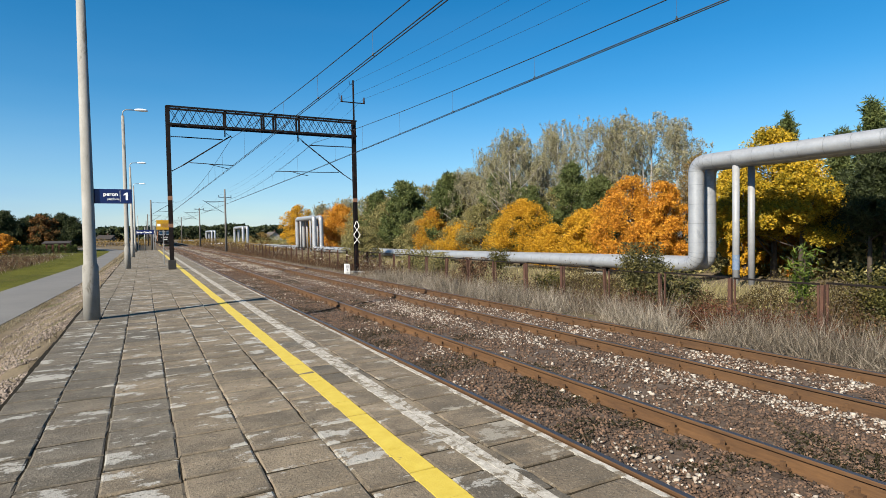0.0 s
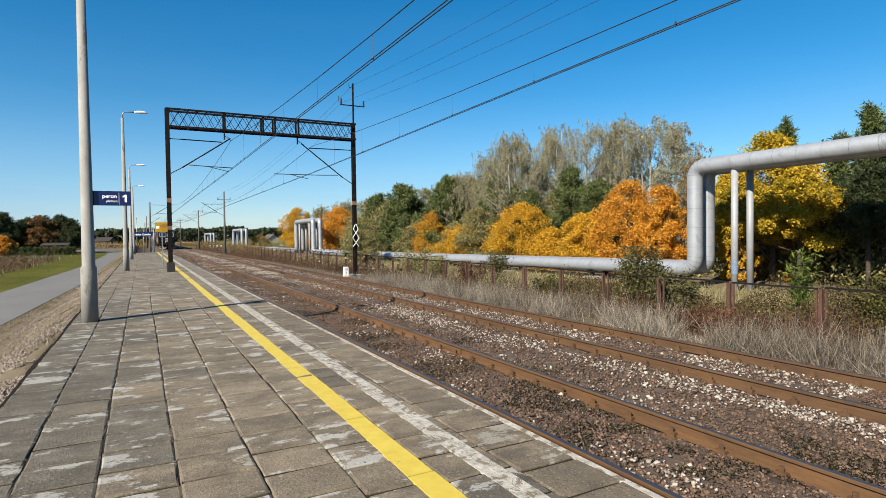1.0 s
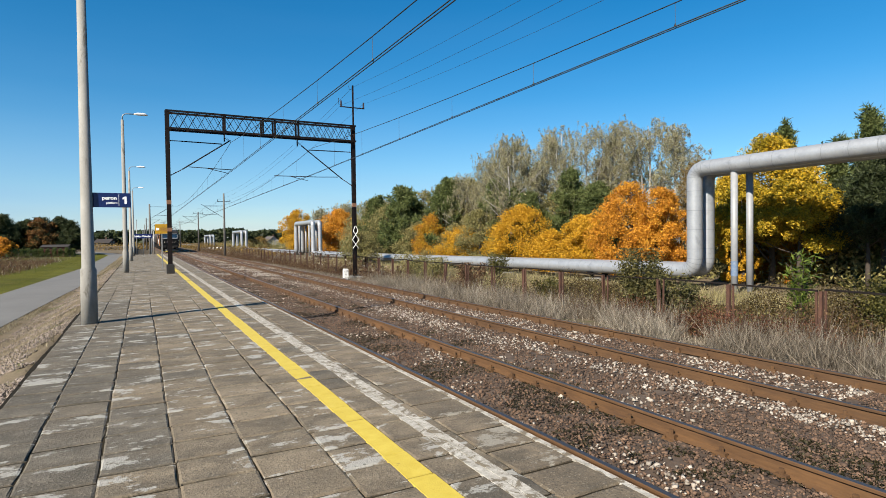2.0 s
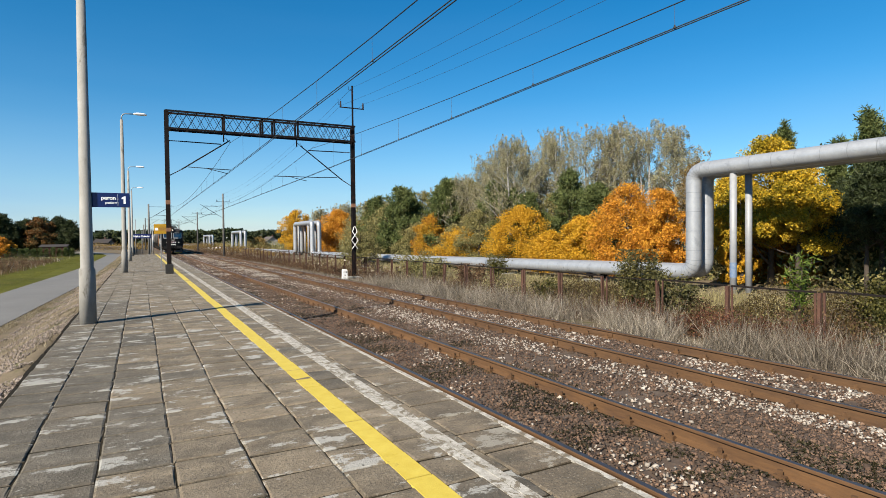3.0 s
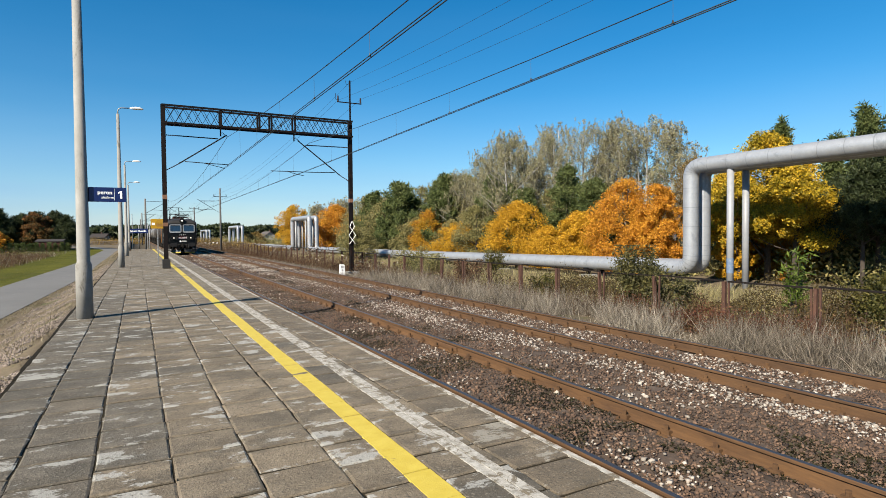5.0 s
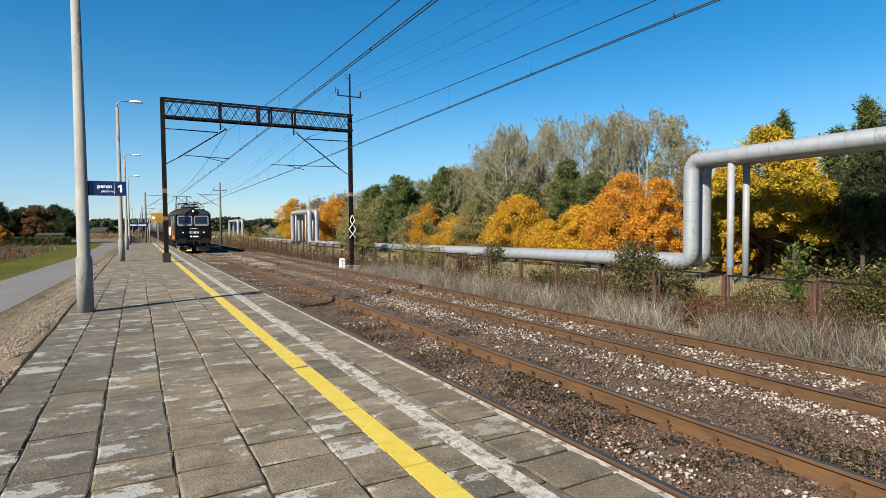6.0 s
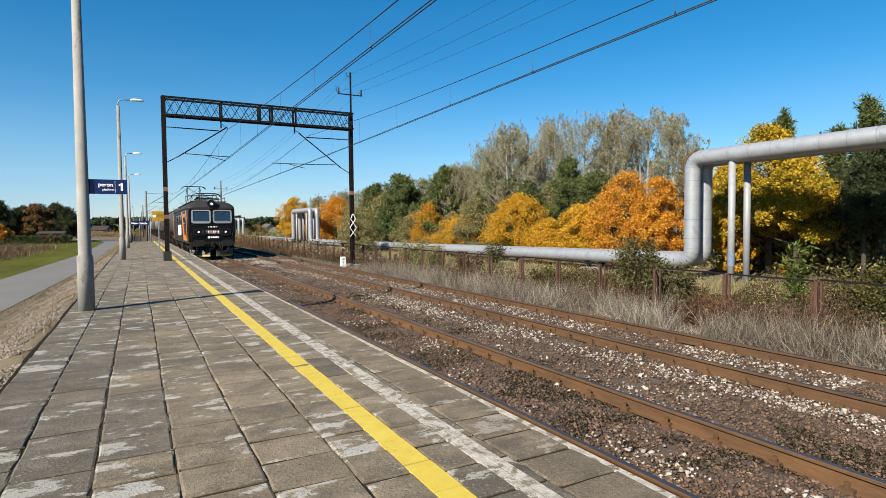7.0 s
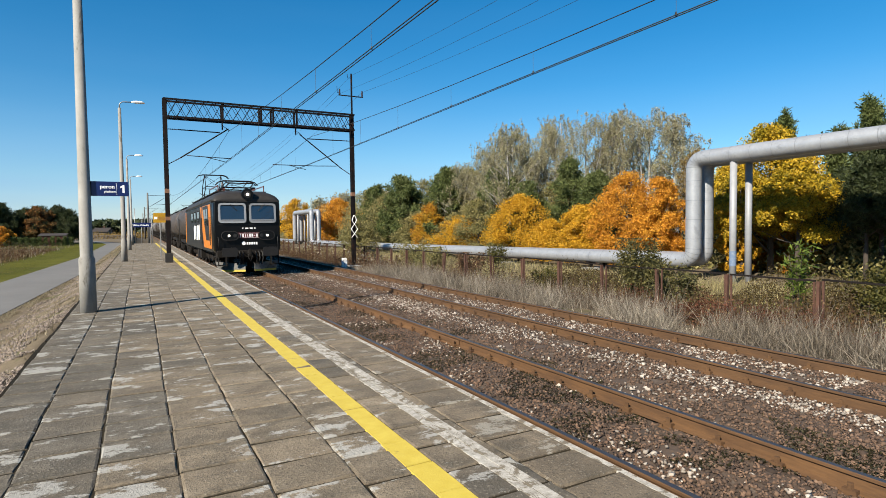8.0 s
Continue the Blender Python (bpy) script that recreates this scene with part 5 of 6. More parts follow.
def tank_wagon(material):
    t = thing("tank_wagon", "dusty dark tank wagon with a roof walkway", "tank wagon", group="tank wagons")
    bm = bmesh.new()
    R, zc, L = 1.40, 2.62, WAGON_LEN
    ys, rs = [], []
    for i in range(7):
        a = radians(90 * i / 6)
        ys.append(.35 + .55 * (1 - math.cos(radians(90) - a)))
        rs.append(max(.02, R * math.sin(math.acos(max(-1, min(1, (.9 - ys[-1]) / .55))))) if ys[-1] < .9 else R)
    prof = sorted(zip(ys, rs))
    prof = prof + [(L - y, r) for y, r in prof[::-1]]
    tube(bm, [(0, y, zc) for y, r in prof], [r for y, r in prof], 28)
    part("tank", bm, material, t)
    for y in (1.0, 3.2, 5.4, 7.4, 9.6, 11.8):
        bm = bmesh.new()
        tube(bm, [(0, y - .03, zc), (0, y + .03, zc)], R + .012, 28, caps=False)
        part("band", bm, material, t)
    bm = bmesh.new()
    bar(bm, (0, 6.4, zc + R - .1), (0, 6.4, zc + R + .22), .3, seg=16)
    part("manhole", bm, material, t)
    part("walkway", boxes((-.38, -.12, .8, L - .8, zc + R + .1, zc + R + .14), (.12, .38, .8, L - .8, zc + R + .1, zc + R + .14)), LOCO_ROOF, t)
    for s in (-1, 1):
        part("sole_bar", boxes((s * .98 - .06, s * .98 + .06, .3, L - .3, .92, 1.16)), UNDER, t)
        for y in (1.5, 4.3, 8.5, 11.3):
            part("tank_saddle", boxes((s * .75 - .12, s * .75 + .35, y - .15, y + .15, 1.2, 1.62), bevel=.02), UNDER, t)
        bm = bmesh.new()
        for y in (6.2, 6.65):
            bar(bm, (s * 1.47, y, .9), (s * 1.50, y, 2.9), .02, seg=5)
        for k in range(7):
            bar(bm, (s * 1.48, 6.2, 1.0 + .3 * k), (s * 1.48, 6.65, 1.0 + .3 * k), .014, seg=5)
        part("ladder", bm, LOCO_GREY, t)
        part("brake_cylinder", boxes((s * .8 - .2, s * .8 + .2, 5.3, 6.3, .55, .95), bevel=.08), UNDER, t)
        for y, d in ((.3, -1), (L - .3, 1)):
            bm = bmesh.new()
            bar(bm, (s * .88, y, 1.05), (s * .88, y + d * .55, 1.05), .1, seg=10)
            bar(bm, (s * .88, y + d * .55, 1.05), (s * .88, y + d * .62, 1.05), .22, seg=14)
            part("buffer", bm, UNDER, t)
        part("label_plate", boxes((s * 1.03 - .005, s * 1.03 + .06, 2.4, 3.2, .95, 1.13)), WHITE, t)
    for y in (.35, L - .35):
        part("headstock", boxes((-1.25, 1.25, y - .1, y + .1, .9, 1.24)), UNDER, t)
    bogie(t, 0, WAGON_AXLES[:2], .46, .98)
    bogie(t, 0, WAGON_AXLES[2:], .46, .98)
    return t, [(wheelset(t, y, .46), y, .46) for y in WAGON_AXLES]


LOCO, LOCO_WHEELS = locomotive()
WAGON_PITCH = WAGON_LEN + 1.0
first_wagon, first_wheels = tank_wagon(TANK)
grey_wagon, grey_wheels = tank_wagon(TANK_GREY)
WAGONS = []
for k in range(13):
    if k == 0:
        WAGONS.append(first_wagon)
    elif k == 3:
        WAGONS.append(grey_wagon)
    else:
        WAGONS.append(copy_thing(grey_wagon if k in (4, 7, 8) else first_wagon, pose(0, 0, 0)))


# ---- plants ----
YELLOW_LEAF = leafy("yellow_leaves", (0.44, 0.25, 0.015), (0.61, 0.335, 0.02), (0.7, 0.425, 0.038))
ORANGE_LEAF = leafy("orange_leaves", (0.46, 0.185, 0.018), (0.64, 0.285, 0.026), (0.72, 0.385, 0.044))
RED_LEAF = leafy("amber_leaves", (0.458, 0.15, 0.022), (0.493, 0.255, 0.0176), (0.458, 0.326, 0.0308))
GOLD_GREEN = leafy("gold_green_leaves", (0.2, 0.185, 0.016), (0.46, 0.32, 0.02), (0.67, 0.395, 0.026))
OLIVE_LEAF = leafy("olive_leaves", (0.15, 0.146, 0.055), (0.25, 0.226, 0.088), (0.36, 0.31, 0.13))
BIRCH_LEAF = leafy("birch_leaves", (0.2, 0.195, 0.095), (0.32, 0.3, 0.16), (0.46, 0.425, 0.26))
COPPER_LEAF = leafy("copper_leaves", (0.132, 0.088, 0.0264), (0.22, 0.145, 0.0396), (0.308, 0.202, 0.0616))
RUST_LEAF = leafy("rust_leaves", (0.06, 0.07, 0.025), (0.17, 0.095, 0.03), (0.32, 0.13, 0.04))
NEEDLES = leafy("pine_needles", (0.069, 0.0989, 0.031), (0.115, 0.147, 0.046), (0.172, 0.196, 0.069))
# dark conifers; the low values also paint in the shade under the wood
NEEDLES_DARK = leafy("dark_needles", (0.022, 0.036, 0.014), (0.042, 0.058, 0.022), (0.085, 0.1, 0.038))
BUSH_GREEN = leafy("bush_leaves", (0.045, 0.052, 0.012), (0.09, 0.085, 0.02), (0.17, 0.135, 0.035))
SHRUB_LEAF = leafy("shrub_leaves", (0.05, 0.052, 0.02), (0.105, 0.1, 0.035), (0.2, 0.17, 0.06))
FRESH_GREEN = leafy("fresh_leaves", (0.055, 0.095, 0.012), (0.1, 0.145, 0.02), (0.17, 0.21, 0.036))
STRAW = leafy("straw", (0.1, 0.082, 0.06), (0.24, 0.205, 0.16), (0.45, 0.405, 0.33), 0.45)
BROWN_WEED = leafy("brown_weeds", (0.065, 0.03, 0.016), (0.125, 0.07, 0.036), (0.21, 0.14, 0.075), 0.3)
RED_WEED = leafy("rusty_weeds", (0.07, 0.022, 0.012), (0.14, 0.05, 0.026), (0.2, 0.095, 0.05), 0.35)
WEED_MIX = leafy("mixed_weeds", (0.055, 0.026, 0.011), (0.075, 0.056, 0.019), (0.14, 0.105, 0.036), 0.45)
MEADOW = leafy("meadow_grass", (0.2, 0.175, 0.075), (0.33, 0.285, 0.135), (0.46, 0.405, 0.225), 0.3)
GREEN_GRASS = leafy("green_grass", (0.05, 0.066, 0.01), (0.105, 0.117, 0.017), (0.18, 0.168, 0.034), 0.3)


def trunk_mesh(rng, h, r, lean, limbs, spread, start):
    """A tapered trunk with limbs, and the limbs' ends."""
    bm = bmesh.new()
    pts = []
    wob = rng.normal(0, .03, (7, 2)) * h / 6
    for i in range(7):
        t = i / 6
        pts.append((lean[0] * t * h + wob[i, 0] * t, lean[1] * t * h + wob[i, 1] * t, h * t))
    tube(bm, pts, [r * (1 - .88 * i / 6) for i in range(7)], 7)
    ends = []
    for k in range(limbs):
        t = start + (1 - start) * (k + rng.random()) / limbs * .95
        i = min(5, int(t * 6))
        base = Vector(pts[i]).lerp(Vector(pts[i + 1]), t * 6 - i)
        a = rng.uniform(0, 2 * math.pi)
        l = spread(t) * rng.uniform(.6, 1.0)
        d = Vector((math.cos(a), math.sin(a), rng.uniform(.25, .8)))
        mid = base + d * l * .5
        tip = base + d * l * .95 + Vector((0, 0, .1 * l))
        rr = max(.012, r * (1 - .85 * t) * .45)
        tube(bm, [base, mid, tip], [rr, rr * .65, rr * .25], 5)
        ends.append((base, mid, tip))
    return bm, ends


def place_tree(name, label, x, y, group, category="tree"):
    return thing(name, label, category, pose(x, y, ground_height(x, y) - .05), group)


def broadleaf(x, y, h, w, leaves, label, n=9000, leaf=.17, low=.08, seed=0):
    """Round, lumpy crown down to near the ground, with gaps."""
    rng = np.random.default_rng(seed + int(x * 10) + int(y * 7))
    t = place_tree("tree", label, x, y, "autumn trees")
    prof = lambda s: w / 2 * (max(.05, math.sin(math.pi * min(1, .16 + .82 * s)))) ** .75
    bm, ends = trunk_mesh(rng, h * .93, .02 * h + .03, rng.normal(0, .02, 2), 16, lambda s: prof(s) * .9, .12)
    part("trunk", bm, BARK, t)
    k = int(70 + w * 12)
    cs, rs = [], []
    for i in range(k):
        s = low + (1 - low) * rng.random() ** .85
        a = rng.uniform(0, 2 * math.pi)
        q = prof(s) * (rng.random() ** .5) * rng.uniform(.7, 1.08)
        cs.append((q * math.cos(a), q * math.sin(a), s * h * .97))
        rs.append(rng.uniform(.08, .16) * w * (1.15 - .5 * s))
    cs.append((0, 0, h * .93))
    rs.append(.09 * w)
    cs, rs = np.array(cs), np.array(rs)
    pick = rng.choice(len(cs), n, p=rs ** 2 / (rs ** 2).sum())
    u = unit(rng, n) * (rng.random((n, 1)) ** .45)
    u[:, 2] *= .75
    c = cs[pick] + u * rs[pick][:, None]
    c[:, 2] = np.maximum(c[:, 2], .1)
    v, f = leaf_quads(rng, c, leaf, leaf * .62)
    raw_mesh("crown", v, f, leaves, t)
    return t


def birch(x, y, h, w, leaves, label, n=7000, leaf=.11, seed=0):
    """Slender white stems with hanging, half-bare twigs."""
    rng = np.random.default_rng(seed + int(x * 10) + int(y * 7))
    t = place_tree("birch_tree", label, x, y, "birch trees")
    prof = lambda s: w / 2 * max(.12, math.sin(math.pi * min(1, .12 + .8 * s)))
    bm, ends = trunk_mesh(rng, h * .86, .013 * h + .025, rng.normal(0, .035, 2), 26, lambda s: prof(s) * 1.1, .25)
    if rng.random() < .6:
        b2, e2 = trunk_mesh(rng, h * .82, .009 * h + .015, rng.normal(0, .07, 2), 14, lambda s: prof(s), .3)
        me = bpy.data.meshes.new("tmp")
        b2.to_mesh(me)
        bm.from_mesh(me)
        bpy.data.meshes.remove(me)
        b2.free()
        ends += e2
    part("trunk", bm, BIRCH_BARK, t, "white birch stem with thin branches")
    strands = 620
    pc, dc, tw = [], [], []
    for i in range(strands):
        b, m, e = ends[rng.integers(len(ends))]
        s = rng.uniform(.3, 1.05)
        p = np.array(b.lerp(e, s)) + rng.normal(0, .32, 3) + np.array([0, 0, .35])
        l = rng.uniform(.35, 1.5) * min(1.3, h / 9)
        out = rng.normal(0, .25, 2)
        k = int(n / strands)
        q = rng.random(k)
        pos = p + np.stack([out[0] * q, out[1] * q, .35 * q - l * q ** 1.4], 1) + rng.normal(0, .06, (k, 3))
        pc.append(pos)
        for a in np.linspace(0, .85, 6):
            tw.append(p + np.array([out[0] * (a + .12), out[1] * (a + .12), .35 * (a + .12) - l * (a + .12) ** 1.4]))
    c = np.concatenate(pc)
    c[:, 2] = np.clip(c[:, 2], .3, h)
    v, f = leaf_quads(rng, c, leaf, leaf * .7)
    raw_mesh("crown", v, f, leaves, t)
    tw = np.array(tw)
    v, f = leaf_quads(rng, tw, .46, .02, np.tile([0, 0, 1.0], (len(tw), 1)), .5)
    tagged(raw_mesh("twig_sprays", v, f, TWIG, t, "fine grey hanging twigs"), kind="stuff")
    return t


def pine(x, y, h, w, leaves, label, clumps=420, per=26, needle=.2, low=.06, seed=0, group="pines"):
    """Whorled limbs carrying tufts of needles, ragged outline."""
    rng = np.random.default_rng(seed + int(x * 10) + int(y * 7))
    t = place_tree("pine_tree", label, x, y, group)
    prof = lambda s: w / 2 * (1.04 - s) ** .9 * 1.12 * (.86 + .14 * math.sin(23 * s))
    bm, ends = trunk_mesh(rng, h * .97, .016 * h + .03, rng.normal(0, .012, 2), 40, prof, low)
    part("trunk", bm, BARK, t)
    cs = []
    for i in range(clumps):
        b, m, e = ends[rng.integers(len(ends))]
        s = rng.random() ** .6
        cs.append(np.array(b.lerp(e, .25 + .85 * s)) + rng.normal(0, .09 * w / 4 + .1, 3))
    for k in range(14):
        cs.append(np.array((rng.normal(0, .1), rng.normal(0, .1), h * (.84 + .15 * k / 14))))
    cs = np.array(cs)
    cs[:, 2] = np.clip(cs[:, 2], .25, h)
    n = len(cs) * per
    c = np.repeat(cs, per, 0)
    d = unit(rng, n) + np.array([0, 0, .35])
    d /= np.linalg.norm(d, axis=1)[:, None]
    c = c + d * rng.uniform(.05, needle * 1.3, (n, 1))
    v, f = leaf_quads(rng, c, needle, needle * .24, d, .25)
    raw_mesh("crown", v, f, leaves, t)
    return t


BIRCHES = [(30.0, 42.5, 12.4, 4.3), (33.4, 43.7, 10.7, 4.3), (35.1, 42.4, 13.6, 5.0), (35.9, 39.0, 13.2, 4.5), (39.6, 38.2, 13.3, 4.0), (38.1, 33.9, 13.1, 4.3), (37.3, 30.2, 11.7, 3.0), (31.9, 53.2, 9.6, 4.6), (32.2, 49.5, 10.9, 3.5), (32.0, 81.5, 9.4, 3.4), (32.0, 76.5, 9.2, 3.4), (33.5, 99.0, 9.6, 3.2), (37.0, 55.0, 14.2, 3.6), (37.5, 52.2, 14.8, 3.8), (38.0, 46.0, 14.2, 4.2), (37.0, 62.8, 11.4, 4.0), (36.0, 68.0, 10.6, 3.8), (38.5, 36.5, 13.6, 3.8), (32.9, 113.3, 10.0, 3.6), (36.1, 109.2, 10.6, 5.0), (32.8, 107.1, 8.2, 4.3)]
COPPER = [(34.8, 27.0, 8.5, 2.0), (39.9, 40.7, 11.1, 3.7)]
PINES = [(28.8, 63.8, 9.0, 7.2), (29.9, 54.3, 9.4, 4.7), (31.1, 46.6, 8.6, 5.3), (31.5, 36.2, 8.4, 4.3), (34.6, 36.1, 7.4, 3.5), (30.1, 39.9, 6.7, 3.9), (36.2, 21.3, 10.1, 1.8), (33.6, 15.5, 9.5, 2.6), (34.0, 17.0, 8.2, 2.0), (28.8, 72.9, 8.5, 5.8), (31.0, 68.1, 9.5, 5.2), (32.0, 60.3, 9.0, 4.6), (31.5, 57.0, 8.8, 4.2), (30.5, 42.8, 7.2, 4.2), (31.0, 33.0, 6.6, 3.4)]
# the low ones fill the shaded hollow under the trees with dark needles
DARKPINES = [(31.0, 13.6, 6.2, 3.0), (29.5, 12.2, 6.1, 3.0), (33.4, 13.5, 8.8, 2.5), (33.6, 19.4, 3.0, 3.1), (33.7, 20.9, 2.9, 2.7), (34.5, 17.7, 3.3, 2.8), (32.4, 16.4, 5.2, 3.4), (30.6, 12.9, 7.4, 3.6), (32.8, 18.6, 3.4, 3.0), (29.6, 13.6, 5.8, 3.2)]
OLIVE = [(30.0, 77.5, 7.8, 3.6), (28.8, 68.5, 7.4, 5.2), (28.8, 46.2, 5.5, 3.8), (20.4, 56.4, 3.6, 3.5), (28.8, 51.2, 4.2, 3.0), (28.8, 75.1, 8.2, 6.7), (28.8, 67.6, 3.4, 4.6), (33.4, 56.9, 7.1, 5.6), (34.5, 53.9, 7.6, 4.8), (36.7, 36.8, 7.1, 3.8), (32.9, 40.2, 6.8, 4.0), (32.0, 64.5, 8.9, 4.6), (32.5, 53.3, 9.2, 4.6), (29.0, 60.5, 4.6, 4.0)]
REDS = [(28.8, 55.7, 5.6, 4.5), (31.2, 20.2, 3.6, 2.6), (31.8, 18.2, 3.0, 2.4)]
YELLOWS = [(28.8, 39.3, 5.5, 4.6), (28.8, 31.7, 4.3, 3.4), (28.8, 35.2, 3.2, 3.5), (28.8, 49.3, 3.8, 4.3), (28.8, 117.6, 9.0, 5.9), (36.2, 97.5, 6.8, 3.5), (29.0, 19.6, 3.8, 1.6)]
ORANGES = [(28.8, 27.1, 6.3, 4.3), (28.8, 24.5, 5.9, 3.1), (30.4, 95.3, 7.9, 6.6)]
GOLDGREEN = [(30.1, 18.4, 8.2, 4.4), (28.8, 19.2, 6.1, 2.8), (29.0, 16.4, 6.0, 3.2), (32.5, 22.6, 6.4, 3.6)]
LEFTWOOD = [(-20.0, 116.3, 6.8, 3.7), (-18.6, 123.6, 5.9, 3.6), (-12.2, 119.4, 6.7, 4.3), (-11.7, 127.5, 5.5, 3.6), (-14.4, 123.2, 5.4, 3.9), (-22.4, 115.9, 6.4, 4.3), (-17.2, 118.5, 6.2, 4.2), (-10.7, 117.6, 6.0, 3.6), (-13.3, 126.0, 6.6, 4.4), (-16.0, 127.0, 6.8, 4.6), (-20.8, 122.0, 7.2, 4.6)]
LEFTRUST = [(-15.2, 117.0, 6.6, 5.2), (-18.4, 106.5, 3.2, 3.4), (-13.6, 118.5, 5.9, 3.6)]
for k, (x, y, h, w) in enumerate(BIRCHES):
    birch(x, y, h * (1.07 if y < 70 else 1), w * 1.5, BIRCH_LEAF, "tall thinning birch with grey-olive leaves and white stems", 17000 if y < 70 else 6000, .1 if y < 70 else .2, k)
for k, (x, y, h, w) in enumerate(COPPER):
    birch(x, y, h, w * 1.6, COPPER_LEAF, "birch with coppery brown leaves", 12000, .12, 40 + k)
for k, (x, y, h, w) in enumerate(PINES):
    pine(x, y, h, w * 1.4, NEEDLES, "dense green pine with a ragged outline", 1050 if y > 50 else 850, 24, .36 if y > 50 else .25, seed=k)
for k, (x, y, h, w) in enumerate(DARKPINES):
    pine(x, y, h, w * 1.7, NEEDLES_DARK, "bushy pine behind the heating pipes, needles darkened for shade", 1000, 26, .19, .34 if h > 5 else .05, seed=60 + k)
for k, (x, y, h, w) in enumerate(OLIVE):
    broadleaf(x, y, h, w * 1.4, OLIVE_LEAF, "olive-green broadleaf tree still in leaf", 13000, .14 if y < 60 else .18, seed=k)
for k, (x, y, h, w) in enumerate(REDS):
    broadleaf(x, y, h, w * 1.25, RED_LEAF, "small tree turning amber and red", 18000, .13, seed=80 + k)
for k, (x, y, h, w) in enumerate(YELLOWS):
    broadleaf(x, y, h, w * 1.4, YELLOW_LEAF, "bright yellow autumn tree", 26000, .12 if y < 60 else .2, seed=90 + k)
for k, (x, y, h, w) in enumerate(ORANGES):
    broadleaf(x, y, h, w * 1.4, ORANGE_LEAF, "deep orange autumn tree", 30000, .115 if y < 60 else .2, seed=110 + k)
for k, (x, y, h, w) in enumerate(GOLDGREEN):
    broadleaf(x, y, h, w * 1.45, GOLD_GREEN, "golden and green tree behind the heating pipes", 30000, .115, .36, seed=130 + k)
for k, (x, y, h, w) in enumerate(LEFTWOOD):
    pine(x, y, h, w * 1.75, NEEDLES_DARK, "dark conifer at the edge of a garden", 760, 26, .32, .03, seed=150 + k, group="garden conifers")
for k, (x, y, h, w) in enumerate(LEFTRUST):
    broadleaf(x, y, h, w, ORANGE_LEAF if k == 1 else RUST_LEAF, "rust-coloured tree in thinning leaf", 6000, .3, seed=170 + k)
broadleaf(29.6, 165.0, 3.6, 7.5, COPPER_LEAF, "low spreading tree with coppery gold leaves", 7000, .25, seed=181)
for k in range(11):
    pine(-17.6 + .8 * k, 105.5 + .1 * k, 1.3 + .1 * math.sin(3 * k), .62, NEEDLES, "clipped conical hedge conifer", 120, 20, .2, .02, seed=190 + k, group="hedge conifers")


def bush(x, y, h, w, leaves, label, n=2600, leaf=.09, seed=0, slim=.55):
    rng = np.random.default_rng(seed + 500)
    t = thing("bush", label, "bush", pose(x, y, ground_height(x, y) - .03), "trackside bushes")
    bm = bmesh.new()
    tips = []
    for k in range(11):
        a, s = rng.uniform(0, 2 * math.pi), rng.uniform(.5, 1.0)
        tip = (w / 2 * s * math.cos(a), w / 2 * s * math.sin(a), h * rng.uniform(.55, 1.0))
        tube(bm, [(0.05 * math.cos(a), 0.05 * math.sin(a), 0), (tip[0] * .45, tip[1] * .45, tip[2] * .6), tip], [.018, .012, .004], 5)
        tips.append(tip)
    part("stems", bm, BARK, t)
    tips = np.array(tips)
    i = rng.integers(len(tips), size=n)
    c = tips[i] * rng.uniform(.3, 1.05, (n, 1)) ** .7 + rng.normal(0, .07 * w + .04, (n, 3))
    c[:, 2] = np.clip(c[:, 2], .03, h * 1.05)
    v, f = leaf_quads(rng, c, leaf, leaf * slim, three=False)
    raw_mesh("leaves", v, f, leaves, t)


bush(12.4, 11.25, 2.0, 1.25, SHRUB_LEAF, "leafy green shrub growing through the fence", 8200, .068, 1)
bush(12.5, 10.4, 1.45, 1.3, SHRUB_LEAF, "low dark shrub beside the fence", 3800, .08, 2)
bush(14.6, 8.2, 2.05, .8, FRESH_GREEN, "young sapling with long drooping green leaves", 460, .2, 3, .2)
bush(14.6, 6.6, 1.75, 1.4, BUSH_GREEN, "green-yellow shrub behind the fence", 4600, .07, 4)
bush(13.8, 5.2, 1.4, 1.8, BUSH_GREEN, "green-yellow shrub behind the fence", 5200, .062, 5)
bush(16.5, 6.2, 1.45, 1.9, BUSH_GREEN, "green-yellow shrub behind the fence", 3800, .1, 6)
bush(12.9, 21.5, 1.25, 1.6, BROWN_WEED, "reddish brown shrub beside the fence", 2600, .09, 7)
bush(12.7, 25.0, 1.4, 1.9, OLIVE_LEAF, "scrubby green shrub beside the fence", 2600, .1, 8)
bush(13.4, 28.5, 1.8, 2.0, OLIVE_LEAF, "scrubby green shrub beside the fence", 2600, .1, 9)
bush(20.4, 30.5, 1.6, 1.5, BUSH_GREEN, "yellowing shrub in front of the heating pipe", 2200, .1, 10)
bush(12.9, 16.2, .95, 1.0, BUSH_GREEN, "small yellow-green shrub behind the fence", 1500, .08, 11)


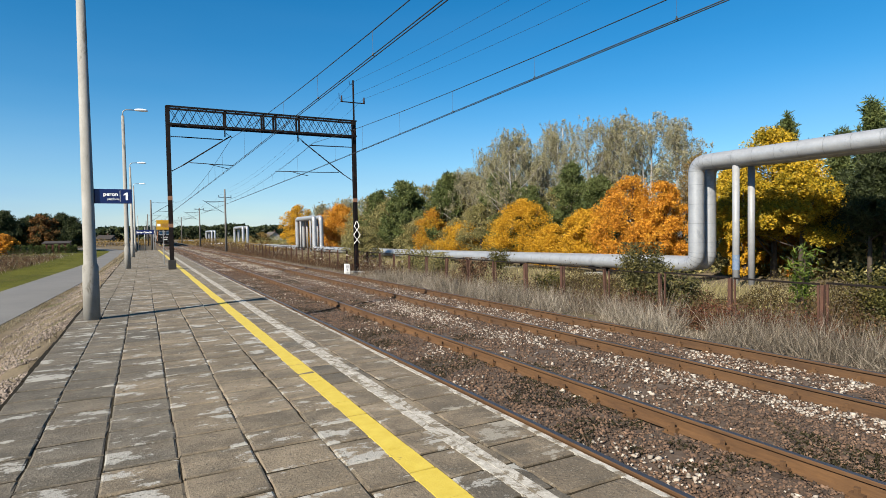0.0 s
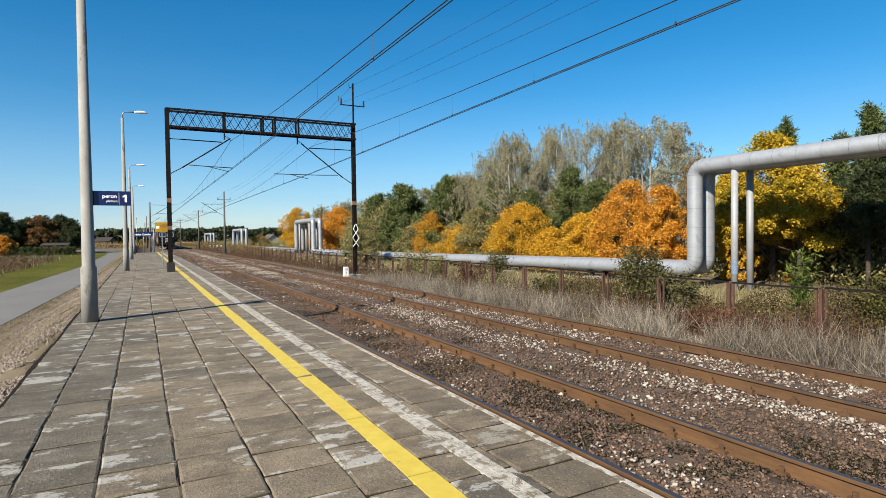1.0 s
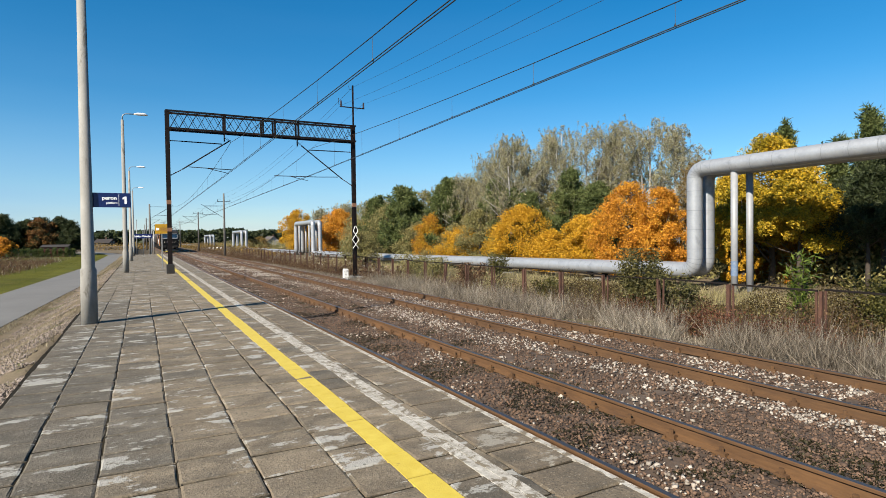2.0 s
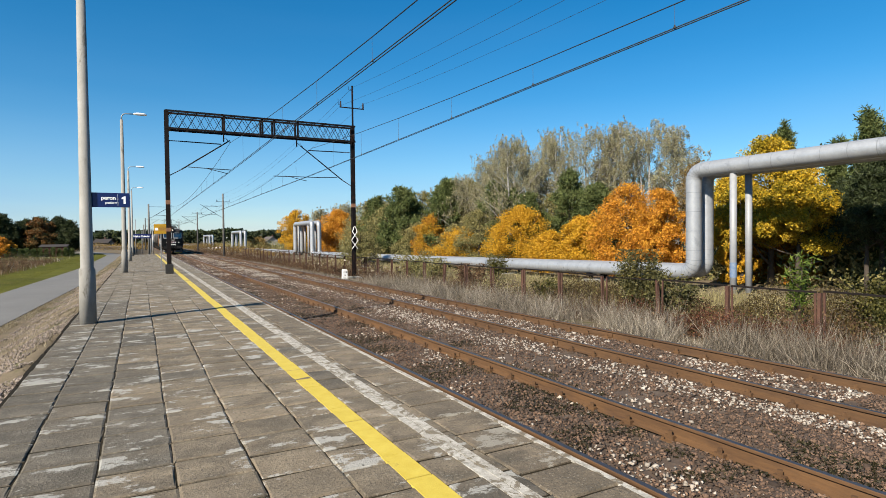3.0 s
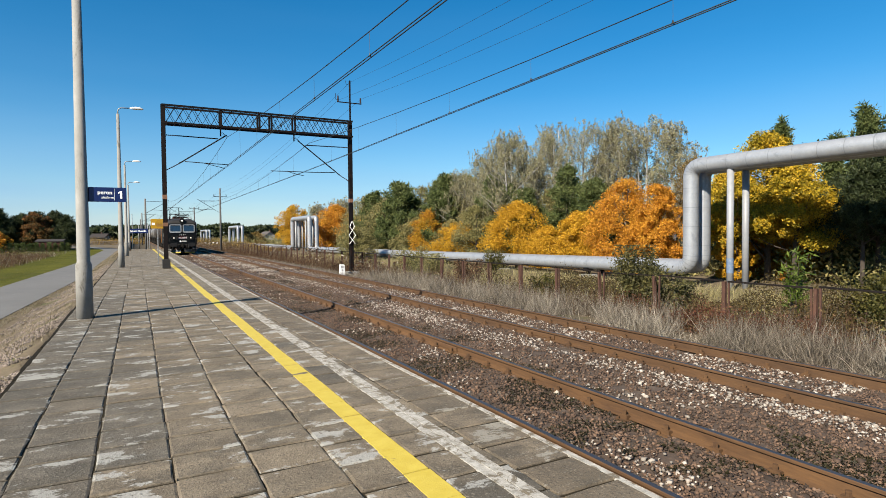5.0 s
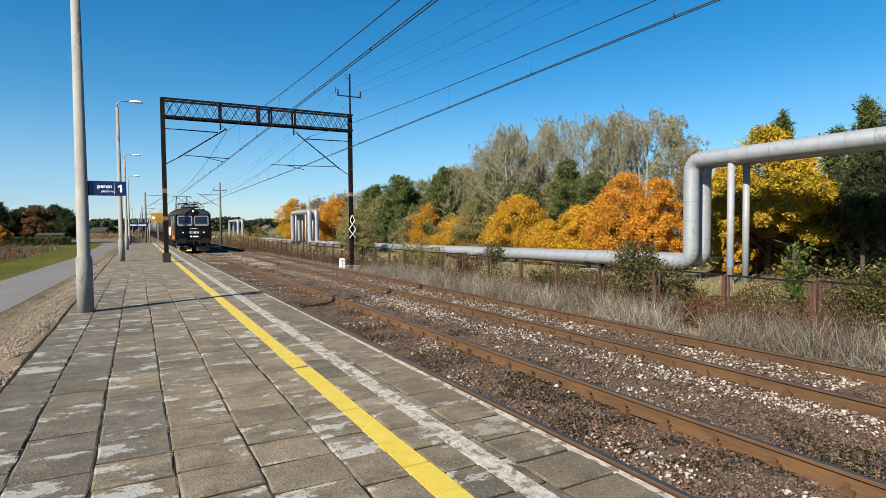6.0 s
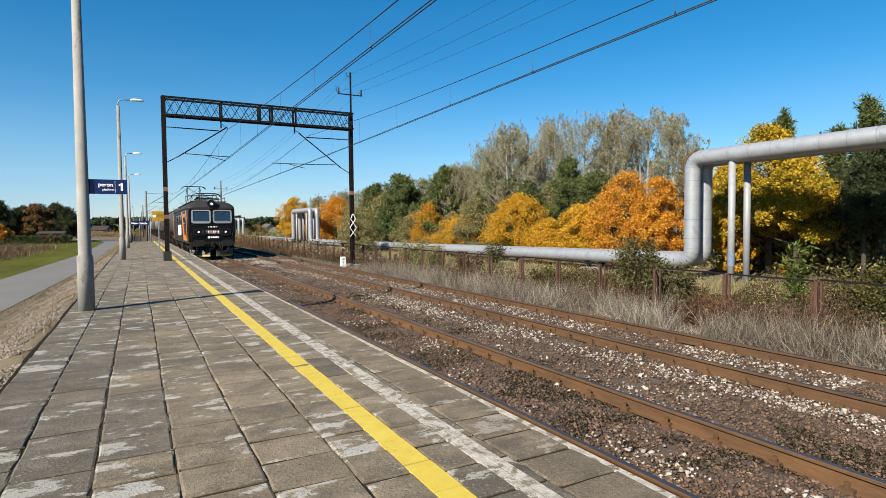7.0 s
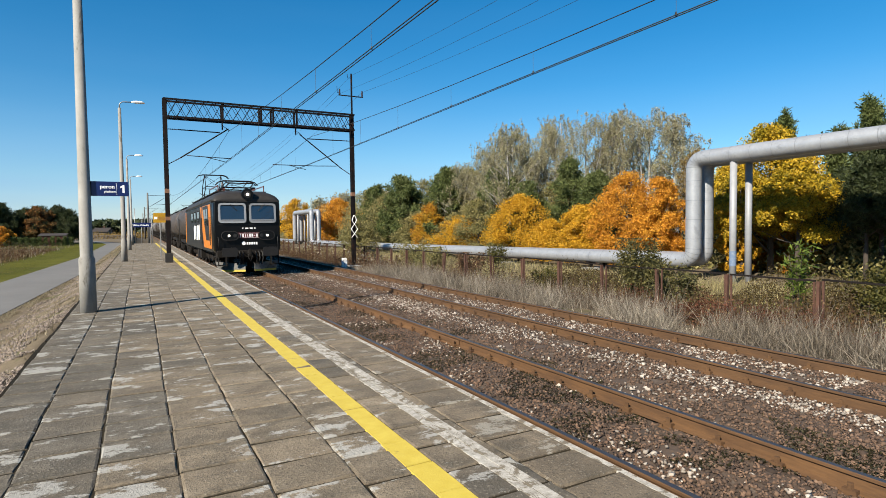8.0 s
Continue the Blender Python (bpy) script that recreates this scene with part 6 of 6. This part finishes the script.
def grass_band(name, label, rng, n, xr, yr, hr, wr, material, lean=.35, noise_cut=-.3, seed=1.0, tip=None, ypow=1.5):
    x = rng.uniform(*xr, n)
    y = yr[0] + (yr[1] - yr[0]) * rng.random(n) ** ypow
    g = np.array([ground_height(a, b) for a, b in zip(x, y)])
    p = np.stack([x, y, g], 1)
    k = np.array([noise.noise((a * .55, b * .55, seed)) for a, b in zip(x, y)]) > noise_cut
    p = p[k]
    hgt = rng.uniform(*hr, len(p)) * rng.uniform(.6, 1.0, len(p))
    up = np.tile([0, 0, 1.0], (len(p), 1)) + rng.normal(0, lean, (len(p), 3)) * np.array([1, 1, .2])
    up /= np.linalg.norm(up, axis=1)[:, None]
    side = np.cross(up, unit(rng, len(p)))
    side /= np.linalg.norm(side, axis=1)[:, None]
    w = rng.uniform(*wr, (len(p), 1))
    bend = rng.normal(0, .16, (len(p), 3)) * hgt[:, None]
    m = p + up * hgt[:, None] * .55
    top = p + up * hgt[:, None] + bend
    v = np.stack([p - side * w / 2, p + side * w / 2, m + side * w * .4 + bend * .25, m - side * w * .4 + bend * .25, top], 1).reshape(-1, 3)
    b = np.arange(len(p))[:, None] * 5
    f = np.concatenate([b + np.array([[0, 1, 2]]), b + np.array([[0, 2, 3]]), b + np.array([[3, 2, 4]])], 0)
    return tagged(raw_mesh(name, v, f, material), label, "grass", kind="stuff")


def undergrowth():
    rng = np.random.default_rng(77)
    grass_band("dry_grass", "tall pale dry grass between track and fence", rng, 34000, (9.75, 11.9), (2.5, 27), (.3, 1.0), (.005, .011), STRAW, .5, -.25, 2.0)
    grass_band("low_dry_grass", "short pale dry grass at the ballast edge", rng, 14000, (9.5, 10.6), (2.5, 60), (.1, .35), (.006, .012), STRAW, .6, -.3, 3.0)
    grass_band("weed_stalks", "brown dead weed stalks along the fence", rng, 9000, (10.8, 13.5), (2.5, 90), (.5, 1.25), (.007, .014), BROWN_WEED, .25, -.1, 4.0)
    grass_band("meadow_grass", "yellowing meadow grass behind the fence", rng, 26000, (12.2, 23.5), (11.5, 70), (.3, .75), (.01, .02), MEADOW, .45, -.3, 5.0)
    grass_band("lawn_grass", "short green grass blades on the lawn", rng, 60000, (-16, -6.2), (22, 100), (.03, .07), (.012, .026), GREEN_GRASS, .6, -.4, 6.0, ypow=1.2)
    grass_band("rough_grass", "brown rough grass beyond the lawn", rng, 15000, (-30, -8.6), (44, 84), (.25, .8), (.014, .028), BROWN_WEED, .3, -.15, 7.0, ypow=1.0)
    grass_band("rough_straw", "straw coloured rough grass beyond the lawn", rng, 4500, (-30, -8.4), (43, 100), (.3, .8), (.02, .04), STRAW, .3, -.1, 8.0, ypow=1.0)

    def leafy_band(name, label, n, xr, yr, hmax, size, material, cut, seed, scale=.35):
        x, y = rng.uniform(*xr, n), yr[0] + (yr[1] - yr[0]) * rng.random(n) ** 1.3
        q = np.array([noise.noise((a * scale, b * scale, seed)) for a, b in zip(x, y)])
        keep = q > cut
        x, y, q = x[keep], y[keep], q[keep]
        z = np.array([ground_height(a, b) for a, b in zip(x, y)]) + rng.random(len(x)) * hmax * np.clip(.35 + 1.1 * q, .15, 1)
        v, f = leaf_quads(rng, np.stack([x, y, z], 1), size, size * .55)
        return tagged(raw_mesh(name, v, f, material), label, "undergrowth", kind="stuff")
    leafy_band("weed_leaves", "brown withered weeds along the fence", 50000, (10.5, 13.8), (3, 85), 1.1, .055, BROWN_WEED, -.3, 1.0, .6)
    leafy_band("green_weeds", "green and yellow weeds behind the fence", 100000, (11.95, 18), (3, 19), 1.5, .066, WEED_MIX, -.6, 2.0, .5)
    leafy_band("rusty_weeds", "rust-red withered weeds along the fence", 20000, (11.0, 12.6), (3.5, 13), 1.15, .05, RED_WEED, -.15, 21.0, .5)
    leafy_band("fence_weeds", "olive weeds growing up the fence", 9000, (11.5, 13.0), (3, 30), 1.1, .06, OLIVE_LEAF, .0, 6.0, .6)
    leafy_band("wood_edge", "dark undergrowth at the edge of the wood", 30000, (29.5, 38), (6, 90), 4.2, .22, OLIVE_LEAF, -.3, 3.0)
    # dark leaves added as a backdrop for the wood's unlit interior
    leafy_band("wood_shade", "dark leaf mass standing for shade deep in the wood", 42000, (37, 48), (6, 100), 9.0, .36, NEEDLES_DARK, -.4, 4.0, .2)
    leafy_band("hedge_weeds", "dense brown thicket along the far fence", 30000, (10.9, 13.2), (26, 150), 1.75, .11, BROWN_WEED, -.35, 15.0, .3)
    leafy_band("hedge_stalks", "grey-brown dead stalks in the thicket", 4000, (11.0, 13.2), (28, 150), 1.85, .16, STRAW, -.1, 15.0, .3)
    leafy_band("rough_weeds", "grey-brown bushy weeds beyond the lawn", 34000, (-28, -8.8), (45, 82), 1.6, .12, BROWN_WEED, -.15, 12.0, .25)
    leafy_band("amber_shrubs", "low amber shrubs far along the line", 7000, (26, 32), (110, 175), 1.5, .3, RUST_LEAF, .0, 5.0, .08)
    leafy_band("far_scrub", "olive and brown scrub along the pipes far off", 16000, (12.5, 23.5), (100, 260), 2.2, .32, COPPER_LEAF, -.35, 31.0, .12)
    leafy_band("far_green_scrub", "dull green scrub far along the line", 16000, (26, 44), (120, 300), 3.4, .4, OLIVE_LEAF, -.2, 33.0, .1)
    leafy_band("lane_shrubs", "brown shrubs where the lane ends", 7000, (-22, 2.5), (165, 260), 2.2, .4, COPPER_LEAF, -.1, 9.0, .08)


undergrowth()


def far_woods():
    rng = np.random.default_rng(99)
    for name, y0, x0, x1, hh, cnt in (("far_wood", 520, -420, 420, 15.5, 42000), ("farther_wood", 330, -60, 8, 11.0, 9000)):
        x = rng.uniform(x0, x1, cnt)
        y = y0 + rng.uniform(0, 60, cnt)
        lump = np.array([.72 + .28 * noise.noise((a * .035, 1.0, y0)) + .2 * noise.noise((a * .16, 5.0, y0)) for a in x])
        z = -2 + hh * lump * rng.random(cnt) ** .6
        v, f = leaf_quads(rng, np.stack([x, y, z], 1), 3.0, 2.0)
        tagged(raw_mesh(name, v, f, NEEDLES_DARK), "dark wooded horizon far along the line", "forest", kind="stuff")


far_woods()


# ---- what moves ----
SPEED, FRONT_END = 13.62, 26.97


def motions():
    def along(t):
        return FRONT_END + SPEED * (8 - t)
    steps = [i / 10 for i in range(81)]
    walk(LOCO, [(t, pose(AXIS_1, along(t), RAIL_Z)) for t in steps])
    for k, w in enumerate(WAGONS):
        walk(w, [(t, pose(AXIS_1, along(t) + LOCO_LEN + 0.75 + WAGON_PITCH * k, RAIL_Z)) for t in steps])
    wagon_wheels = [(o, o.matrix_basis.translation.y, .46) for w in WAGONS[:4] for o in w.children if o.name.startswith("wheelset")]
    for wheel, y, r in LOCO_WHEELS + wagon_wheels:
        walk(wheel, [(i / 30, pose(0, y, r, math.degrees(SPEED * i / 30 / r))) for i in range(241)])


motions()
